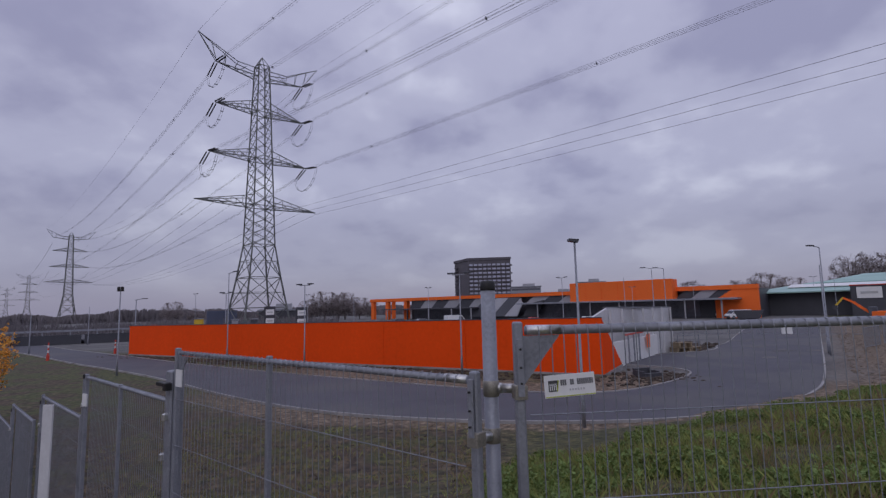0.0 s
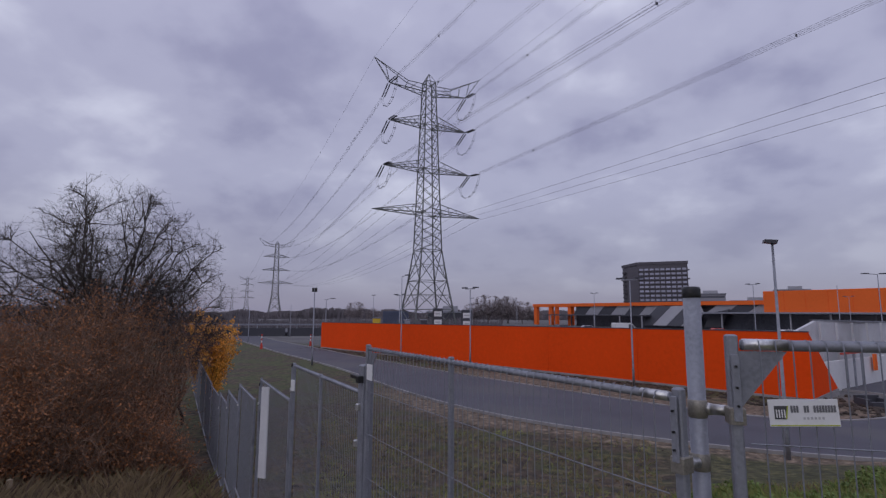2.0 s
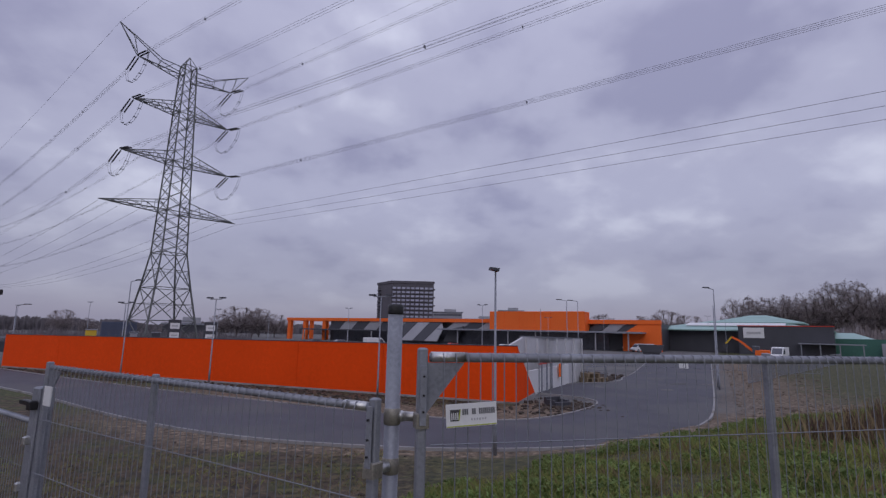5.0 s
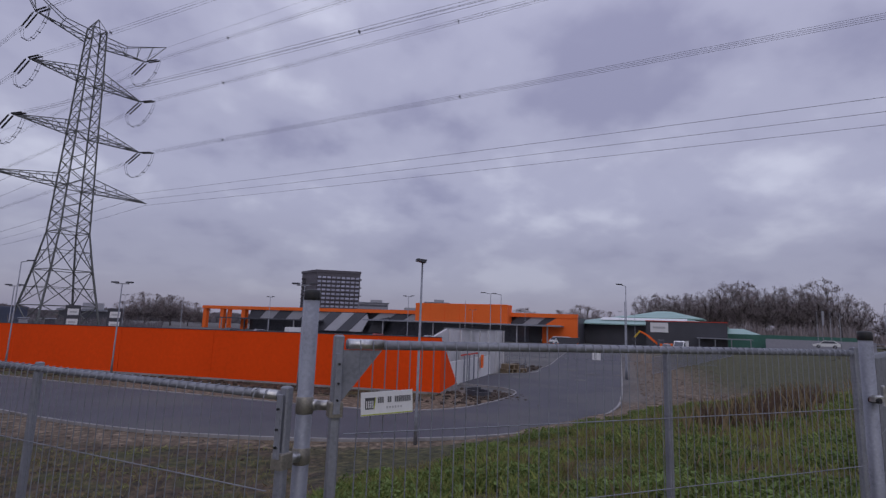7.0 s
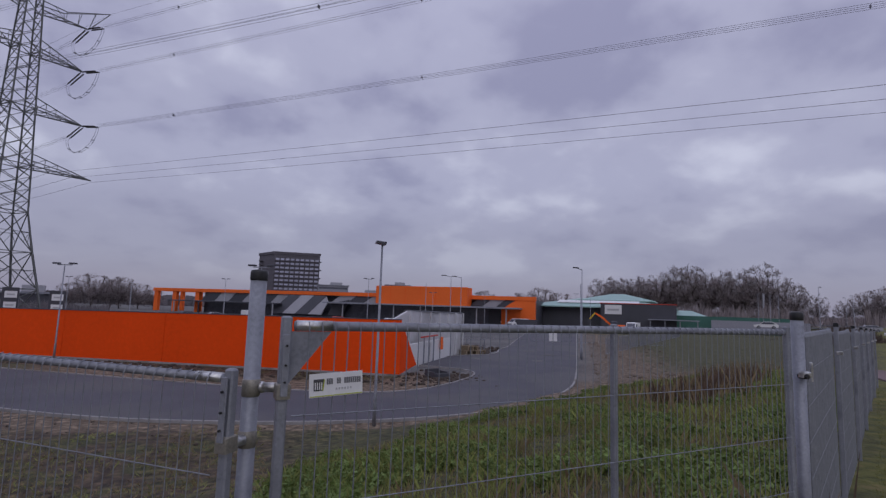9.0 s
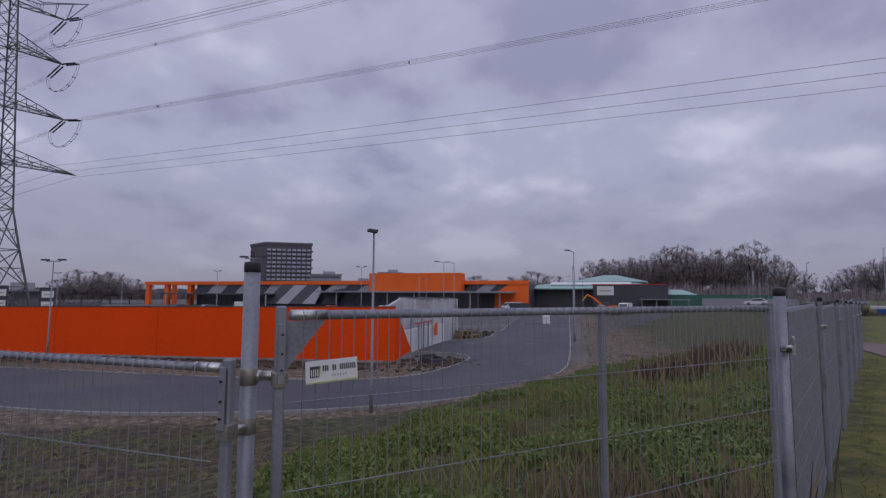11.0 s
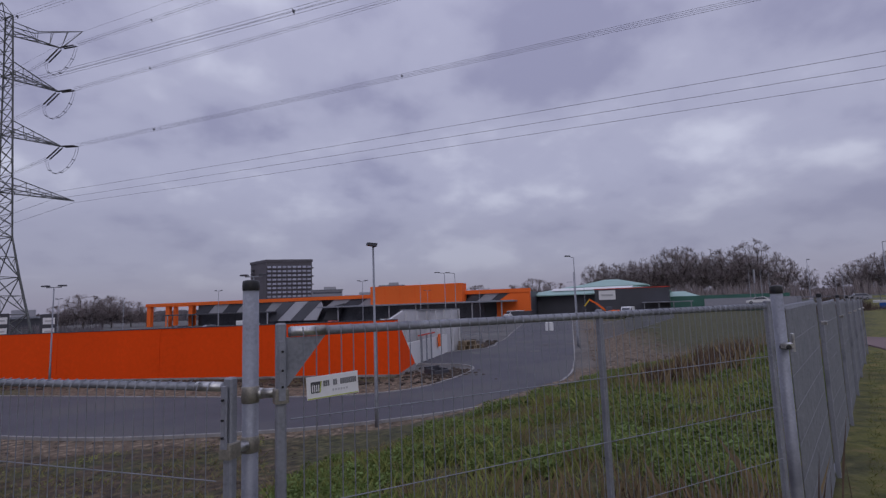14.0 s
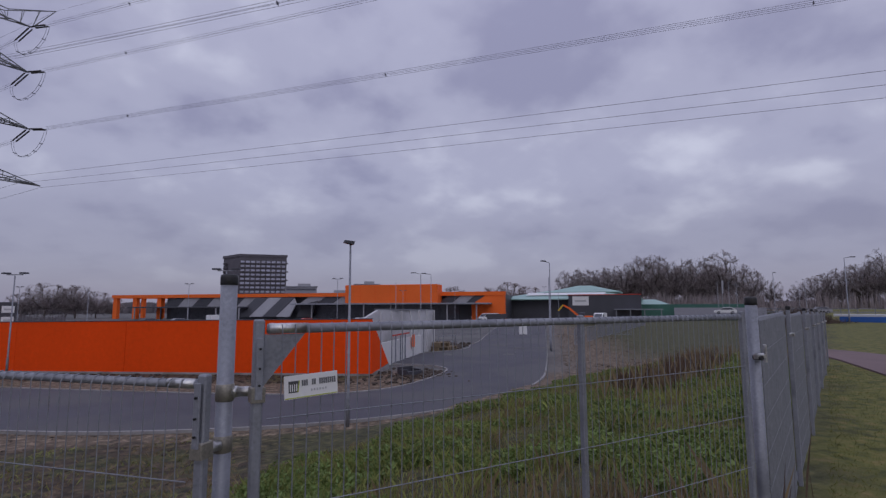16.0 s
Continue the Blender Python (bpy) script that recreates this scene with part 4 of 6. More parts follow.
for x, y in ((0.9, 0.9), (8.9, 0.9), (18.5, 0.9), (0.9, 12), (8.9, 12), (18.5, 12)):
    part("portal_leg", Shape().box((x, y, 3.38), (1.6 if y < 5 else 1.1, 1.2, 6.76)), ORANGE_CLAD, store, "orange portal leg")
part("portal_beam", Shape().box((9.7, 12, 7.2), (19, 1.0, 0.9)), ORANGE_CLAD, store)
for x in (0.9, 18.5):
    part("portal_beam", Shape().box((x, 6.6, 7.2), (0.9, 9.2, 0.9)), ORANGE_CLAD, store)
part("roof_plant", Shape().box((40, 30, 7.6), (6, 5, 1.2)), GREY_CLAD, store)
part("roof_plant", Shape().box((60, 28, 7.5), (4, 4, 1.0)), GREY_CLAD, store)

# ---- tower block and far buildings ----
TP = [(20.0, 449.5), (57.0, 446.2), (47.0, 476.0), (8.5, 478.0)]
tower = thing("tower_block", "dark brown tower block with rows of windows", "building", pose(20.0, 449.5, LOW))
td = Vector((37.0, -3.3)).normalized()
tn = Vector((td.y, -td.x))
sd = Vector((-11.5, 28.5)).normalized()
part("wall", Shape().prism([(p[0] - 20, p[1] - 449.5, 0) for p in TP], (0, 0, 44.6)), TOWER, tower)
part("roof_edge", Shape().prism([((p[0] - 20 - 18) * 1.03 + 18, (p[1] - 449.5 - 12) * 1.03 + 12, 44.6) for p in TP], (0, 0, 2.2)), TOWER, tower, "projecting roof storey")
window_mesh = Shape().box((0, 0, 0), (2.9, 0.25, 1.6)).mesh("window", material("far_window", (0.40, 0.41, 0.50), 0.2, vary=0.3, scale=0.2, fine=2, bump=0, spread=0.3))
sill_mesh = Shape().box((0, 0, 0), (37.0, 0.8, 0.35)).mesh("sill", TOWER)
balcony_mesh = Shape().box((0, 0, 0), (3.0, 5.0, 0.9)).mesh("balcony", TOWER)
ta = math.atan2(td.y, td.x)
for row in range(11):
    z = 5.0 + row * 3.55
    for colm in range(9):
        w = new("window", window_mesh)
        w.parent = tower
        p = td * (2.4 + colm * 4.05) + tn * 0.08
        w.matrix_local = Matrix.Translation((p.x, p.y, z)) @ Matrix.Rotation(ta, 4, "Z")
    s = new("sill", sill_mesh)
    s.parent = tower
    p = td * 18.5 + tn * 0.3
    s.matrix_local = Matrix.Translation((p.x, p.y, z - 1.5)) @ Matrix.Rotation(ta, 4, "Z")
    for q, off in ((sd * 24.5, -1.2), (td * 37.2 + sd * 3, 1.0)):
        if row % 2 == 0 or off < 0:
            b = new("balcony", balcony_mesh)
            b.parent = tower
            b.matrix_local = Matrix.Translation((q.x + off, q.y, z - 0.8))


def far_block(label, x, y, w, d, h, rz, mat, rows, cols):
    t = thing("far_building", label, "building", pose(x, y, LOW, 0, 0, rz), "far buildings")
    part("wall", Shape().box((0, 0, h / 2), (w, d, h)), mat, t)
    part("roof", Shape().box((0, 0, h + 0.3), (w + 1.2, d + 1.2, 0.6)), GALV, t)
    for r in range(rows):
        part("window_band", Shape().box((0, -d / 2 - 0.04, h - 1.8 - r * 3.3), (w * 0.94, 0.1, 1.3)), GLASS_DARK, t)
    part("roof_plant", Shape().box((w * 0.1, 0, h + 1.6), (w * 0.4, d * 0.5, 2.0)), GREY_CLAD, t)
    return t


far_block("pale office block with window bands far off", 60, 385, 22, 14, 17.5, -8, PALE_WALL, 3, 6)
far_block("pale low building with window bands far off", 88, 390, 26, 12, 13.0, -10, PALE_WALL, 2, 6)
far_block("grey office block with a roof deck far off", 106, 372, 18, 12, 19.3, -12, PALE_WALL, 3, 5)
far_block("blue grey distribution hall far off", -62, 190, 14, 10, 4.3, 15, DARK_CLAD, 0, 5)

# ---- hall with a pale green roof ----
hall = thing("sports_hall", "dark hall with a pale green hipped roof", "building", pose(95, 119, LOW, 0, 0, -46))
part("wall", Shape().box((0, 14, 2.9), (37, 26, 5.8)), DARK_CLAD, hall)


def hipped(cx, cy, w, d, z0, z1, ridge):
    a = [(cx - w / 2, cy - d / 2, z0), (cx + w / 2, cy - d / 2, z0), (cx + w / 2, cy + d / 2, z0), (cx - w / 2, cy + d / 2, z0)]
    low = [(x, y, z0 - 0.3) for x, y, _ in a]
    top = [(cx - ridge / 2, cy, z1), (cx + ridge / 2, cy, z1)]
    return Shape().add(a + top + low, [(0, 1, 5, 4), (1, 2, 5), (2, 3, 4, 5), (3, 0, 4), (6, 7, 1, 0), (7, 8, 2, 1), (8, 9, 3, 2), (9, 6, 0, 3), (9, 8, 7, 6)])


part("roof", hipped(-2, 14, 42, 32, 5.9, 8.6, 14), GREEN_ROOF, hall, "pale green metal roof")
part("skylight", Shape().prism([(-14, 3.0, 6.95), (9, 3.0, 6.95), (9, 7.0, 7.7), (-14, 7.0, 7.7)], (0, 0, 0.12)), WHITE, hall, "white translucent strip")
part("roof", hipped(2, 17, 22, 18, 8.05, 10.2, 4), GREEN_ROOF, hall, "pale green metal roof")
part("front_block", Shape().box((9.2, -2.2, 3.4), (19, 5, 6.8)), DARK_CLAD, hall)
part("front_coping", Shape().box((9.2, -2.2, 6.9), (19.3, 5.3, 0.2)), RED, hall, "thin red coping")
part("name_board", Shape().box((3.0, -4.8, 5.2), (4.4, 0.12, 2.5)), WHITE, hall, "white name board")
part("board_bar", Shape().box((3.0, -4.9, 5.2), (3.0, 0.06, 0.5)), PALEPRINT, hall)
part("side_roof", hipped(20.5, 10, 12, 18, 4.0, 5.6, 4), GREEN_ROOF, hall, "pale green side roof")
part("side_wall", Shape().box((20.5, 10, 1.85), (10, 15, 3.7)), DARK_CLAD, hall)
part("terrace_roof", Shape().box((18, -6.5, 2.9), (12, 4, 0.2)), GALV, hall)
for x in (12.5, 16, 19.5, 23.5):
    part("terrace_post", Shape().box((x, -8.2, 1.4), (0.2, 0.2, 2.8)), GALV, hall)
solid("green_screen", Shape().box((117.5, 96.4, -0.5), (28, 0.2, 4.2), radians(-48)), GREEN_BOARD, "long green fabric windscreen on a sports court", "screen")
solid("grey_screen", Shape().box((119.5, 90.8, -0.65), (21, 0.2, 2.7), radians(-48)), PALE_WALL, "long pale grey fence screen beside a court", "screen")

# ---- lamp posts ----


def lamp_post(x, y, high, kind, turn, z=LOW, group="car park lamps"):
    t = thing("street_lamp", {"tee": "slim grey lamp post with two flat heads", "arm": "tall grey lamp post with a flat head on a short arm", "spot": "slim grey pole with two black floodlights",
                              "plain": "slim grey pole beside the car park", "flood": "tall grey lamp post with one tilted floodlight"}[kind], "street lamp", pose(x, y, z, 0, 0, turn), group)
    part("pole", lathe(Shape(), [(0.07, 0), (0.07, 1.0), (0.055, 1.05), (0.034, high - 0.05)], 10), GALV, t, smooth=True)
    if kind == "tee":
        part("cross_bar", Shape().beam((-0.55, 0, high), (0.55, 0, high), 0.06), GALV, t)
        for s in (-1, 1):
            part("lamp_head", Shape().box((s * 0.62, 0, high + 0.1), (0.46, 0.28, 0.10), 0, 0.02), DARK_CLAD, t)
    elif kind == "arm":
        part("arm", Shape().tube((0, 0, high - 0.06), (0.75, 0, high + 0.04), 0.03, n=8), GALV, t)
        part("lamp_head", Shape().box((0.95, 0, high + 0.06), (0.6, 0.26, 0.09), 0, 0.02), DARK_CLAD, t)
    elif kind == "flood":
        part("lamp_head", Shape().prism([(-0.24, -0.13, high - 0.04), (0.10, -0.13, high - 0.10), (0.14, -0.13, high + 0.02), (-0.22, -0.13, high + 0.05)], (0, 0.26, 0)), DARK_CLAD, t, "dark floodlight head")
    elif kind == "spot":
        for s in (-1, 1):
            part("floodlight", Shape().box((s * 0.13, 0, high + 0.12), (0.16, 0.2, 0.34), 0, 0.03), BLACK, t)
    return t


for row in ((4.64, 18.10, 6.5, "flood", 0), (-19.4, 45.3, 7.75, "arm", -30), (-11.2, 40.3, 6.2, "tee", -30), (0.88, 33.0, 6.3, "tee", -30), (-23.3, 36.3, 5.95, "spot", 0),
            (-20.9, 48.3, 6.0, "tee", -30), (-3.53, 99.8, 8, "tee", -40), (16.7, 73.5, 8, "tee", -40), (23.0, 56.9, 8, "arm", 180), (24.6, 57.5, 8, "arm", 180), (26.3, 75.5, 7.9, "plain", 0),
            (-82.4, 135.2, 8, "tee", -30), (-50.6, 102.6, 8, "tee", -40), (27.7, 37.6, 8, "arm", 200), (28.6, 39.0, 6.8, "plain", 0), (-52.9, 75.4, 5.5, "plain", 0), (-34.3, 56.2, 5.9, "arm", 0),
            (-47.9, 58.7, 4.6, "plain", 0), (-16, 88, 6.5, "plain", 0), (-30, 110, 7.5, "tee", -40), (40, 110, 7.5, "tee", -30), (58, 120, 8, "tee", -30), (85, 112, 9.5, "tee", 0), (92, 128, 9.5, "tee", 0)):
    lamp_post(*row)
for row in ((61.8, 31.7, 7.0, "arm", -20), (81, 51.7, 7.0, "arm", 20), (106, 77.8, 7.0, "arm", 20), (100, 76, 7.0, "arm", 30), (104, 74.5, 7.0, "plain", 0), (124, 72, 7.5, "arm", 190), (135, 80, 7.5, "arm", 190)):
    lamp_post(*row, z=-0.45, group="street lamps")
flag = thing("flag_mast", "slim mast with a furled pale flag", "flag", pose(112, 84, -0.6))
part("mast", Shape().tube((0, 0, 0), (0, 0, 8), 0.06, 0.04, 8), GALV, flag)
part("flag_cloth", Shape().prism([(0.1, 0, 7.9), (0.9, 0.1, 7.8), (0.55, 0, 4.8), (0.1, 0, 4.6)], (0, 0.12, 0)), PALE_WALL, flag)
for x, y, h in ((-38.9, 50.0, 1.7), (-36.7, 56.7, 1.5)):
    t = thing("marker_post", "red and white banded marker post at the roadside", "marker post", pose(x, y, LOW), "marker posts")
    for k in range(7):
        part("red_band" if k % 2 == 0 else "white_band", Shape().box((0, 0, h * (k + 0.5) / 7), (0.09, 0.09, h / 7)), RED if k % 2 == 0 else WHITE, t)
    part("foot", Shape().box((0, 0, 0.2), (0.22, 0.22, 0.7), 0, 0.03), RED, t)

# ---- highway barrier and road deck at the far side ----
barrier = thing("road_barrier", "long dark highway parapet with a steel rail", "barrier", pose(-60, 71, LOW))
ba, bb = Vector((-60, -32, 0)), Vector((26, 20, 0))
for k in range(12):
    a, b = ba.lerp(bb, k / 12 + 0.002), ba.lerp(bb, (k + 1) / 12 - 0.002)
    part("parapet", Shape().prism([a, b, b + Vector((0, 0, 1.45)), a + Vector((0, 0, 1.45))], (-0.25, 0.4, 0)), DARK_CLAD, barrier)
part("guard_rail", Shape().beam(ba + Vector((0.2, -0.3, 2.05)), bb + Vector((0.2, -0.3, 2.05)), 0.1, 0.3), GALV, barrier, "steel guard rail")
for k in range(31):
    p = ba.lerp(bb, k / 30)
    part("rail_post", Shape().box((p.x + 0.25, p.y - 0.2, 1.75), (0.14, 0.14, 0.7)), GALV, barrier)
deck = Shape().prism([(-120.3, 39.5, LOW + 0.3), (-34.3, 91.5, LOW + 0.3), (-44, 112, LOW + 0.3), (-140, 60, LOW + 0.3)], (0, 0, 0.35))
solid("highway_deck", deck, ASPHALT, "raised asphalt highway behind a dark parapet", "road", kind="structure")

# ---- things behind the wall ----
for x, y, h in ((-20.5, 72.0, 4.7), (-24.6, 71.0, 4.9)):
    t = thing("info_totem", "dark sign totem with two white panels", "sign", pose(x, y, LOW, 0, 0, 12), "sign totems")
    part("panel", Shape().box((0, 0, h / 2), (1.5, 0.35, h), 0, 0.03), DARK_CLAD, t)
    for z in (h - 0.8, h - 2.0):
        part("white_face", Shape().box((0.05, -0.2, z), (1.1, 0.06, 0.75)), WHITE, t)
        part("face_bar", Shape().box((0.05, -0.245, z), (0.7, 0.02, 0.16)), PALEPRINT, t)
for x, y, w, h, m, lab in ((-33, 68, 1.1, 3.4, YELLOW, "small yellow cabinet behind the wall"), (-29, 70, 0.8, 3.0, GREY_CLAD, "small grey switch cabinet behind the wall"), (-26, 69, 0.9, 3.2, DARK_CLAD, "small dark switch cabinet behind the wall"),
                           (-31.5, 76, 1.0, 3.1, DARK_CLAD, "small dark switch cabinet behind the wall")):
    t = thing("switch_cabinet", lab, "cabinet", pose(x, y, LOW, 0, 0, 20), "switch cabinets")
    part("cabinet_body", Shape().box((0, 0, h / 2), (w, 0.7, h), 0, 0.04), m, t)
    part("cabinet_door", Shape().box((0, -0.37, h / 2), (w * 0.85, 0.03, h * 0.85)), m, t)
    part("cabinet_roof", Shape().box((0, 0, h + 0.05), (w + 0.15, 0.85, 0.1), 0, 0.03), GALV, t)
for x, y, w, m, lab in ((11.6, 58.6, 3.0, BLUE, "blue tarpaulin covered stack of building material"), (15.6, 57.4, 2.0, PALE_WALL, "pale stack of building material"), (7.6, 60.0, 3.4, PALE_WALL, "long pale site cabin roof"), (0.5, 62, 2.0, RED, "red stack of building material")):
    t = thing("material_stack", lab, "stack", pose(x, y, LOW, 0, 0, -15), "material stacks")
    part("pallet", Shape().box((0, 0, 0.07), (w, 1.3, 0.14)), WOOD, t)
    part("load", Shape().box((0, 0, 1.42), (w * 0.96, 1.25, 2.5), 0, 0.12), m, t)


def wheel(parent, x, y, r=0.36):
    w = part("wheel", Shape().tube((x, y - 0.11, r), (x, y + 0.11, r), r, n=16), TYRE, parent)
    part("hub", Shape().tube((x, y - 0.125, r), (x, y + 0.125, r), r * 0.55, n=12), GALV, w)


def van(x, y, z, rz, label, mat, long=5.2, high=2.3):
    t = thing("van", label, "van", pose(x, y, z, 0, 0, rz), "parked vehicles")
    h, n = long / 2, high
    side = [(-h, 0.35), (h - 0.05, 0.35), (h, 0.9), (h - 0.5, 1.15), (h - 1.35, n - 0.15), (h - 1.7, n), (-h + 0.08, n), (-h, n - 0.2)]
    part("body", Shape().prism([(a, -0.95, b) for a, b in side], (0, 1.9, 0)), mat, t)
    part("windscreen", Shape().prism([(h - 0.52, -0.8, 1.17), (h - 0.52, 0.8, 1.17), (h - 1.32, 0.8, n - 0.2), (h - 1.32, -0.8, n - 0.2)], (0.03, 0, 0.03)), GLASS_DARK, t)
    for y0 in (-0.97, 0.96):
        part("side_window", Shape().prism([(h - 0.75, y0, 1.2), (h - 1.4, y0, n - 0.3), (h - 2.2, y0, n - 0.3), (h - 2.2, y0, 1.2)], (0, 0.012, 0)), GLASS_DARK, t)
    part("bumper", Shape().box((h + 0.02, 0, 0.5), (0.16, 1.8, 0.25), 0, 0.03), DARK_CLAD, t)
    for s in (-1, 1):
        part("headlight", Shape().box((h - 0.06, s * 0.7, 0.88), (0.12, 0.32, 0.18), 0, 0.02), GALV_PALE, t)
    for a in (-h + 0.95, h - 0.95):
        for s in (-1, 1):
            wheel(t, a, s * 0.86)
    return t


def car(x, y, z, rz, label, mat):
    t = thing("car", label, "car", pose(x, y, z, 0, 0, rz), "parked vehicles")
    side = [(-2.1, 0.32), (2.1, 0.32), (2.15, 0.7), (1.15, 0.88), (0.45, 1.42), (-1.2, 1.45), (-1.95, 0.95), (-2.15, 0.85)]
    part("body", Shape().prism([(a, -0.85, b) for a, b in side], (0, 1.7, 0)), mat, t)
    for y0 in (-0.87, 0.86):
        part("side_window", Shape().prism([(1.0, y0, 0.9), (0.42, y0, 1.34), (-1.1, y0, 1.36), (-1.6, y0, 0.95)], (0, 0.012, 0)), GLASS_DARK, t)
    part("windscreen", Shape().prism([(1.17, -0.72, 0.9), (1.17, 0.72, 0.9), (0.48, 0.72, 1.42), (0.48, -0.72, 1.42)], (0.02, 0, 0.02)), GLASS_DARK, t)
    for a in (-1.3, 1.3):
        for s in (-1, 1):
            wheel(t, a, s * 0.78, 0.31)
    return t


van(68.5, 126, LOW, 200, "white van parked before the store", WHITE)
van(66.2, 117, LOW, 190, "white flatbed van parked before the store", WHITE, 5.6, 2.0)
van(76, 86, LOW, 215, "white van beside the excavator", WHITE, 5.0, 2.4)
van(2.0, 118, LOW, 30, "white van parked in the store car park", WHITE)
for x, y, rz, m, lab in ((-6, 128, 20, GREY_CLAD, "grey car parked before the store"), (-12, 130, 30, DARK_CLAD, "dark car parked before the store"), (31, 112, 10, WHITE, "white car parked before the store"),
                         (20, 116, 10, RED, "red car parked before the store"), (44, 108, 30, DARK_CLAD, "dark car parked before the store"), (17.3, 47.6, 40, DARK_CLAD, "dark car behind the retaining wall")):
    car(x, y, LOW, rz, lab, m)
car(100.3, 74.7, -0.52, 130, "white car on the far street", WHITE)
car(118, 66, -0.52, 130, "grey car on the far street", GREY_CLAD)
skip = thing("waste_skip", "dark steel waste skip before the store", "skip", pose(61, 104, LOW, 0, 0, -30))
part("tub", Shape().prism([(-1.9, -0.95, 0.5), (1.9, -0.95, 0.5), (2.6, -0.95, 2.0), (-2.6, -0.95, 2.0)], (0, 1.9, 0)), DARK_CLAD, skip)
part("rim", Shape().box((0, 0, 2.02), (5.3, 2.05, 0.12)), DARK_CLAD, skip)
part("skid", Shape().box((0, -0.6, 0.25), (3.4, 0.2, 0.5)).box((0, 0.6, 0.25), (3.4, 0.2, 0.5)), DARK_CLAD, skip)

digger = thing("excavator", "orange tracked excavator with its arm raised", "excavator", pose(73.0, 87.5, LOW, 0, 0, 140) @ Matrix.Scale(0.82, 4))
for y in (-1.05, 1.05):
    part("track", Shape().prism([(-1.9, y - 0.28, 0.15), (-1.6, y - 0.28, 0), (1.6, y - 0.28, 0), (1.9, y - 0.28, 0.15), (1.9, y - 0.28, 0.7), (1.6, y - 0.28, 0.85), (-1.6, y - 0.28, 0.85), (-1.9, y - 0.28, 0.7)], (0, 0.56, 0)), TYRE, digger)
part("housing", Shape().box((-0.7, 0, 1.6), (3.0, 2.4, 1.2), 0, 0.12), ORANGE_CLAD, digger)
part("cab", Shape().box((0.5, 0.6, 2.35), (1.5, 1.1, 1.5), 0, 0.1), GLASS_DARK, digger, "glazed cab")
part("boom", Shape().beam((0.9, -0.3, 1.7), (3.6, -0.3, 4.1), 0.4, 0.5).beam((3.6, -0.3, 4.1), (5.2, -0.3, 5.0), 0.34, 0.42), ORANGE_CLAD, digger)
part("stick", Shape().beam((5.2, -0.3, 5.1), (6.6, -0.3, 3.4), 0.28, 0.34), YELLOW, digger, "yellow dipper stick")
part("bucket", Shape().prism([(6.4, -0.8, 3.5), (7.1, -0.8, 3.3), (7.2, -0.8, 2.7), (6.6, -0.8, 2.4), (6.2, -0.8, 2.8)], (0, 1.0, 0)), DARK_CLAD, digger)

# pallets, blocks and barriers on the building site
for k, (x, y, rz) in enumerate(((19.5, 43.4, 10), (20.6, 43.9, 30), (19.6, 43.4, 14))):
    t = thing("pallet", "weathered wooden pallet lying on bare earth", "pallet", pose(x, y, LOW + (0.42 if k == 2 else 0.0), 0, 0, rz), "pallets")
    for q in (-0.5, -0.25, 0, 0.25, 0.5):
        part("deck_board", Shape().box((0, q, 0.38), (1.3, 0.14, 0.03)), WOOD, t)
    for q in (-0.55, 0, 0.55):
        part("bearer", Shape().box((q, 0, 0.18), (0.12, 1.1, 0.36)), WOOD, t)
t = thing("site_barrier", "pale steel site barrier frame beside the pallets", "barrier", pose(20.3, 43.6, LOW, 0, 0, 12))
for z in (0.15, 0.75, 1.35):
    part("rail", Shape().beam((-1.0, 0, z), (1.0, 0, z), 0.06), GALV, t)
for x in (-1, 1):
    part("upright", Shape().beam((x, 0, 0), (x, 0, 1.4), 0.06), GALV, t)
t = thing("concrete_block", "white concrete road block across the far road", "block", pose(40.3, 61.3, LOW, 0, 0, -35))
part("block_body", Shape().box((0, 0, 0.62), (1.1, 0.5, 1.24), 0, 0.06), WHITE, t)
for k in range(9):
    p = Vector((30.5, 66.5)).lerp(Vector((52, 54.5)), k / 8)
    t = thing("site_fence", "low pale mesh site fence across the road end", "fence", pose(p.x, p.y, LOW, 0, 0, -29), "site fences")
    part("frame", Shape().beam((-1.25, 0, 0.1), (1.25, 0, 0.1), 0.05).beam((-1.25, 0, 1.1), (1.25, 0, 1.1), 0.05).beam((-1.25, 0, 0), (-1.25, 0, 1.15), 0.05).beam((1.25, 0, 0), (1.25, 0, 1.15), 0.05), GALV, t)
    part("wire_mesh", (lambda s: [s.tube((x * 0.12 - 1.2, 0, 0.1), (x * 0.12 - 1.2, 0, 1.1), 0.008, n=4, caps=False) for x in range(21)] and s)(Shape()), WIRE, t)
for k in range(10):
    p = Vector((36.5, 44.5)).lerp(Vector((78, 76)), k / 9)
    t = thing("site_fence", "tall galvanised mesh site fence along the field", "fence", pose(p.x, p.y, ground_height(p.x, p.y) - 0.05, 0, 0, 37), "site fences")
    part("frame", Shape().beam((-2.2, 0, 0.1), (2.2, 0, 0.1), 0.05).beam((-2.2, 0, 1.7), (2.2, 0, 1.7), 0.05).beam((-2.2, 0, 0), (-2.2, 0, 1.75), 0.06).beam((2.2, 0, 0), (2.2, 0, 1.75), 0.06), GALV, t)
    part("wire_mesh", (lambda s: [s.tube((x * 0.11 - 2.2, 0, 0.1), (x * 0.11 - 2.2, 0, 1.7), 0.008, n=4, caps=False) for x in range(41)] and s)(Shape()), WIRE, t)
for x, y, h in ((-11.25, 6.75, 0.95), (-11.09, 7.05, 0.86)):
    t = thing("stake", "short weathered wooden stake in tall dry grass", "stake", pose(x, y, ground_height(x, y) - 0.1), "stakes")
    part("stake_body", Shape().box((0, 0, h / 2), (0.085, 0.07, h), 0.4, 0.008), WOOD, t)
